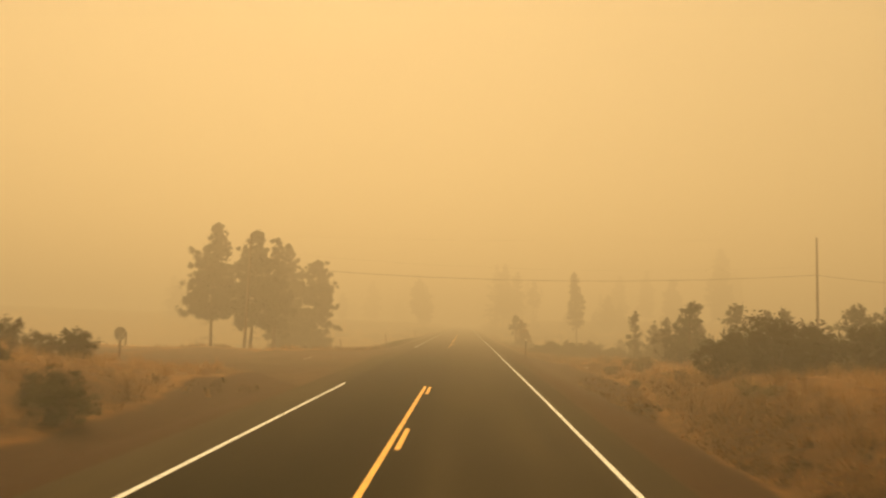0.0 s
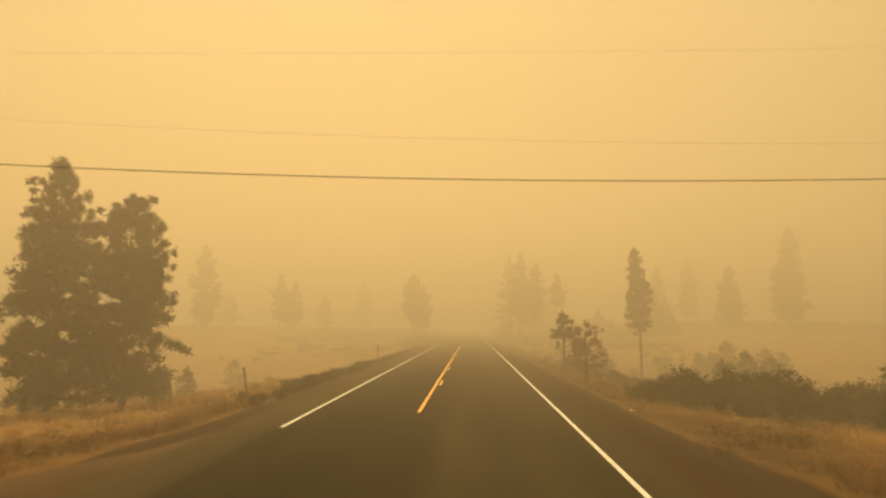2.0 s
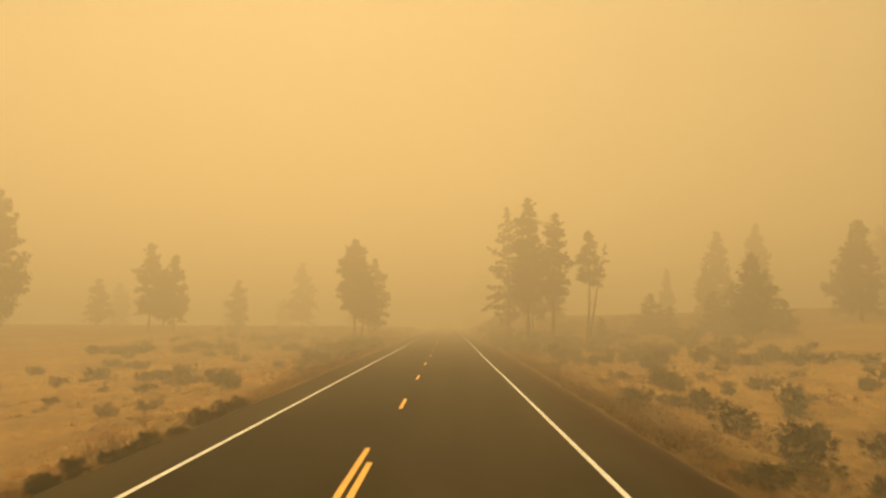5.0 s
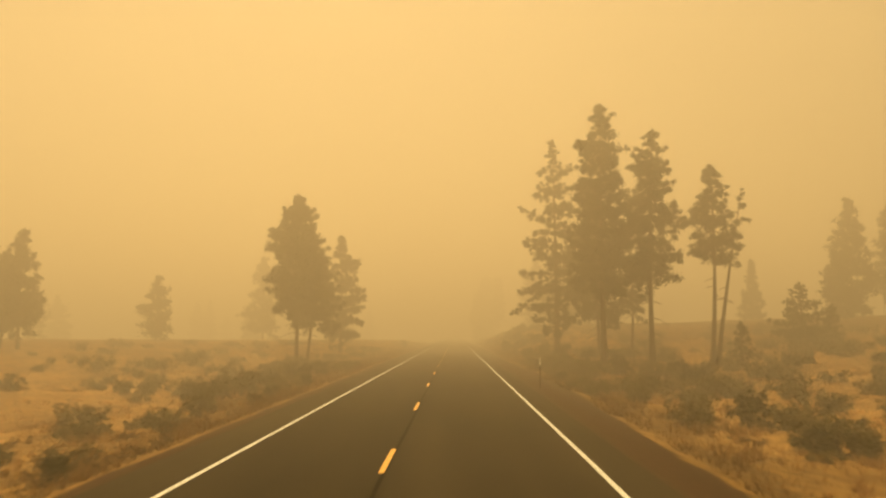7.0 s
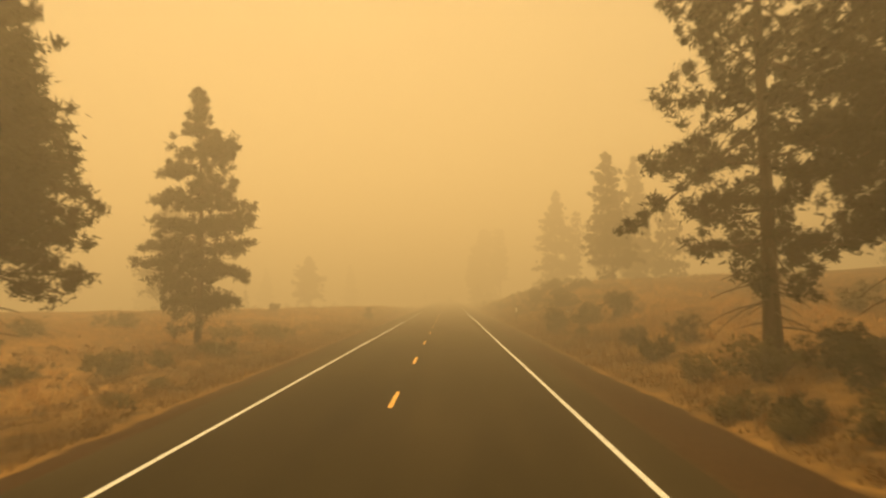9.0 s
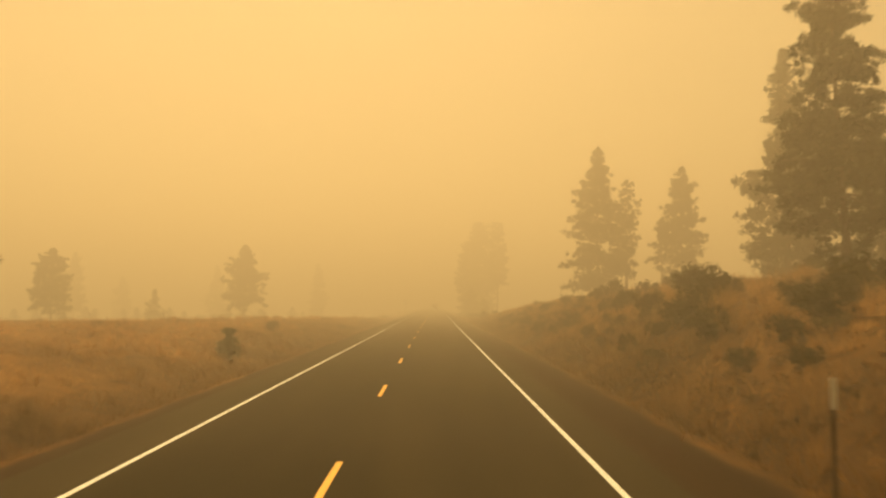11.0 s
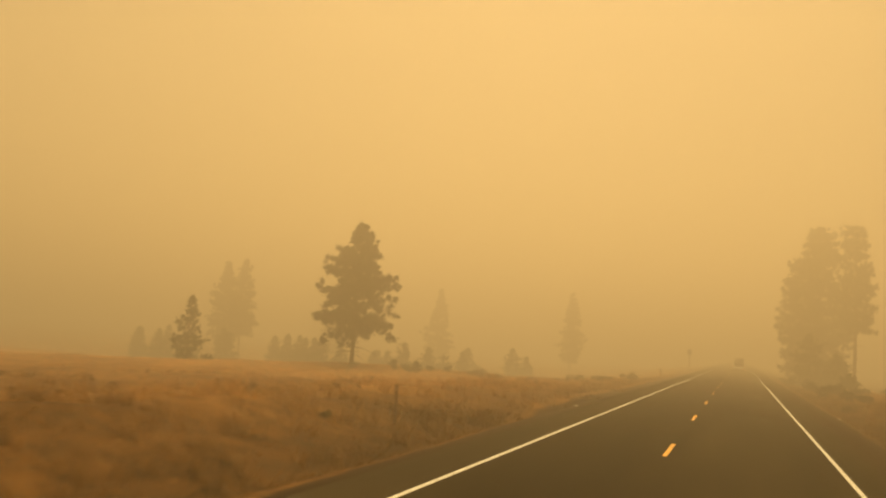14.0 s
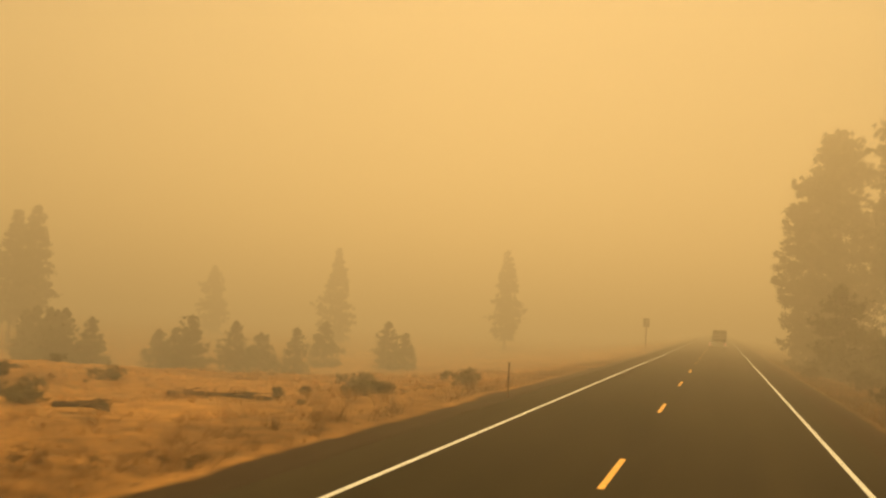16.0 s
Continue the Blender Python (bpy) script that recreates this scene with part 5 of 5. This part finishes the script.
def roadside_sign(x, y, top):
    z0 = float(land(x, y)) - 0.2
    root = tagged(new("road_sign"), "small rectangular road sign on a wooden post in smoke", "road sign")
    root.location = (x, y, z0)
    h = top - z0
    part("post", box_bm(-0.06, 0.06, -0.06, 0.06, 0, h, 0.01), OLD_WOOD, root)
    part("plate", box_bm(-0.42, 0.42, -0.09, -0.07, h - 1.15, h + 0.02, 0.01), METAL, root, "metal sign plate")


roadside_sign(-8.2, 566.0, 3.6)


# ---------------------------------------------------------------- fallen wood and litter
def fallen_log(x, y, length, turn, seed, branches):
    rng = np.random.default_rng(seed)
    root = tagged(new("fallen_log"), "grey fallen log with bare broken branches lying in dry grass", "log")
    root.matrix_basis = pose(x, y, float(land(x, y)) + 0.12, 0, 0, turn)
    q = np.linspace(-0.5, 0.5, 8)
    v, f = tube(np.stack([length * q, 0.15 * np.sin(q * 5), 0.06 * np.cos(q * 4)], 1), 0.11 - 0.06 * (q + 0.5), 8)
    mesh_object("stem", v, f, BARK, root, True)
    for i in range(branches):
        s, w = rng.uniform(-0.4, 0.5) * length, np.linspace(0, 1, 6)[:, None]
        way = np.array([rng.normal(0.5, 0.7), rng.normal(0, 0.6), rng.uniform(0.08, 0.5)]) * rng.uniform(0.5, 1.4)
        line = np.array([s, 0, 0.05]) + way * w - np.array([0, 0, 0.3]) * w ** 2 * rng.uniform(0.2, 1) + rng.normal(0, 0.05, (6, 3)) * w
        v, f = tube(line, 0.034 * (1 - 0.75 * w[:, 0]), 5)
        mesh_object("branch", v, f, BARK, root)


fallen_log(-17.8, 482.6, 4.6, 8, 1, 26)
fallen_log(-18.4, 475.6, 2.4, -8, 2, 7)


def litter(x, y, size, seed):
    rng = np.random.default_rng(seed)
    bm = bmesh.new()
    bmesh.ops.create_icosphere(bm, subdivisions=2, radius=size)
    for v in bm.verts:
        v.co = Vector((v.co.x * 1.5, v.co.y, max(v.co.z, -0.3 * size) * 0.5)) * float(rng.uniform(0.75, 1.2))
    ob = tagged(part("litter", bm, PLASTIC_WHITE), "crumpled scrap of pale litter on the cinder verge", "litter")
    ob.location = (x, y, float(land(x, y)) + 0.02)


for k, (x, y, size) in enumerate(((9.2, 55.0, 0.09), (8.6, 57.8, 0.07), (7.0, 84.7, 0.07), (-6.2, 437.5, 0.07), (6.4, 446.0, 0.06))):
    litter(x, y, size, k)


# ---------------------------------------------------------------- pickup with camper
def build_pickup(x, y):
    WHITE = material("white_car_paint", (0.72, 0.71, 0.68), 0.35, 0.05, 2, 30, 0)
    CAMPER = material("camper_panel", (0.36, 0.33, 0.29), 0.55, 0.08, 2, 30, 0)
    GLASS = material("dark_glass", (0.03, 0.03, 0.03), 0.12, 0.05, 2, 30, 0)
    RUBBER = material("rubber", (0.025, 0.024, 0.022), 0.85, 0.2, 8, 60, 0)
    CHROME = material("chrome", (0.6, 0.59, 0.57), 0.25, 0.08, 5, 40, 0, metal=1.0)
    LAMP = material("tail_lamp", (0.55, 0.05, 0.03), 0.3, 0.1, 6, 40, 0)
    glow = LAMP.node_tree.nodes["Principled BSDF"].inputs      # the tail lamps are switched on
    glow["Emission Color"].default_value, glow["Emission Strength"].default_value = (1.0, 0.55, 0.28, 1), 0.8
    root = tagged(new("pickup_truck"), "white pickup carrying a tall camper, driving ahead in its lane", "pickup truck")
    root.location = (x, y, 0)
    part("body", box_bm(-0.98, 0.98, 0.0, 5.6, 0.36, 1.08, 0.09), WHITE, root)
    part("tailgate", box_bm(-0.80, 0.80, -0.05, 0.0, 0.62, 1.04, 0.02), WHITE, root)
    part("bumper", box_bm(-0.95, 0.95, -0.22, -0.03, 0.34, 0.56, 0.04), CHROME, root, "chrome rear bumper")
    cab = part("cab", box_bm(-0.88, 0.88, 2.5, 4.3, 1.06, 1.80, 0.16), WHITE, root)
    part("window", box_bm(-0.72, 0.72, 2.47, 2.5, 1.20, 1.66, 0.01), GLASS, cab)
    camper = part("camper", box_bm(-0.62, 1.02, 0.05, 2.42, 1.10, 2.55, 0.10), CAMPER, root, "dull grey camper box")
    part("camper_nose", box_bm(-0.62, 1.02, 2.42, 4.0, 1.92, 2.55, 0.12), CAMPER, root)
    part("rear_window", box_bm(-0.50, 0.90, 0.02, 0.045, 1.14, 1.42, 0.008), GLASS, camper)
    part("rear_door", box_bm(-0.14, 0.54, 0.015, 0.04, 1.50, 2.46, 0.008), CAMPER, camper)
    for side in (-1, 1):
        part("tail_lamp", box_bm(side * 0.88 - 0.085, side * 0.88 + 0.085, -0.06, 0.0, 0.66, 1.02, 0.02), LAMP, root, "lit red tail lamp")
        for wy in (0.95, 4.55):
            bm = bmesh.new()
            bmesh.ops.create_cone(bm, cap_ends=True, segments=24, radius1=0.38, radius2=0.38, depth=0.26, matrix=Matrix.Translation((side * 0.84, wy, 0.385)) @ Matrix.Rotation(radians(90), 4, "Y"))
            bmesh.ops.bevel(bm, geom=bm.edges[:], offset=0.03, segments=1, affect="EDGES")
            wheel = part("wheel", bm, RUBBER, root)
            bm = bmesh.new()
            bmesh.ops.create_cone(bm, cap_ends=True, segments=20, radius1=0.22, radius2=0.20, depth=0.03, matrix=Matrix.Translation((side * 0.975, wy, 0.385)) @ Matrix.Rotation(radians(90), 4, "Y"))
            part("rim", bm, CHROME, wheel)


build_pickup(0.95, 560.0)

# ---------------------------------------------------------------- smoke
smoke_material = bpy.data.materials.new("wildfire_smoke")
smoke_material.use_nodes = True
sn, sl = smoke_material.node_tree.nodes, smoke_material.node_tree.links
sn.remove(sn["Principled BSDF"])
scatter, absorb, both = sn.new("ShaderNodeVolumeScatter"), sn.new("ShaderNodeVolumeAbsorption"), sn.new("ShaderNodeAddShader")
for node in (scatter, absorb):
    node.inputs["Color"].default_value = (0.99, 0.93, 0.80, 1)
    node.inputs["Density"].default_value = SMOKE
scatter.inputs["Anisotropy"].default_value = 0.40
sl.new(scatter.outputs[0], both.inputs[0])
sl.new(absorb.outputs[0], both.inputs[1])
sl.new(both.outputs[0], sn["Material Output"].inputs["Volume"])
smoke = part("smoke", box_bm(-1500, 1500, -900, 2200, -40, SMOKE_TOP), smoke_material)
tagged(smoke, "dense orange wildfire smoke lying over the land", "smoke", kind="structure")
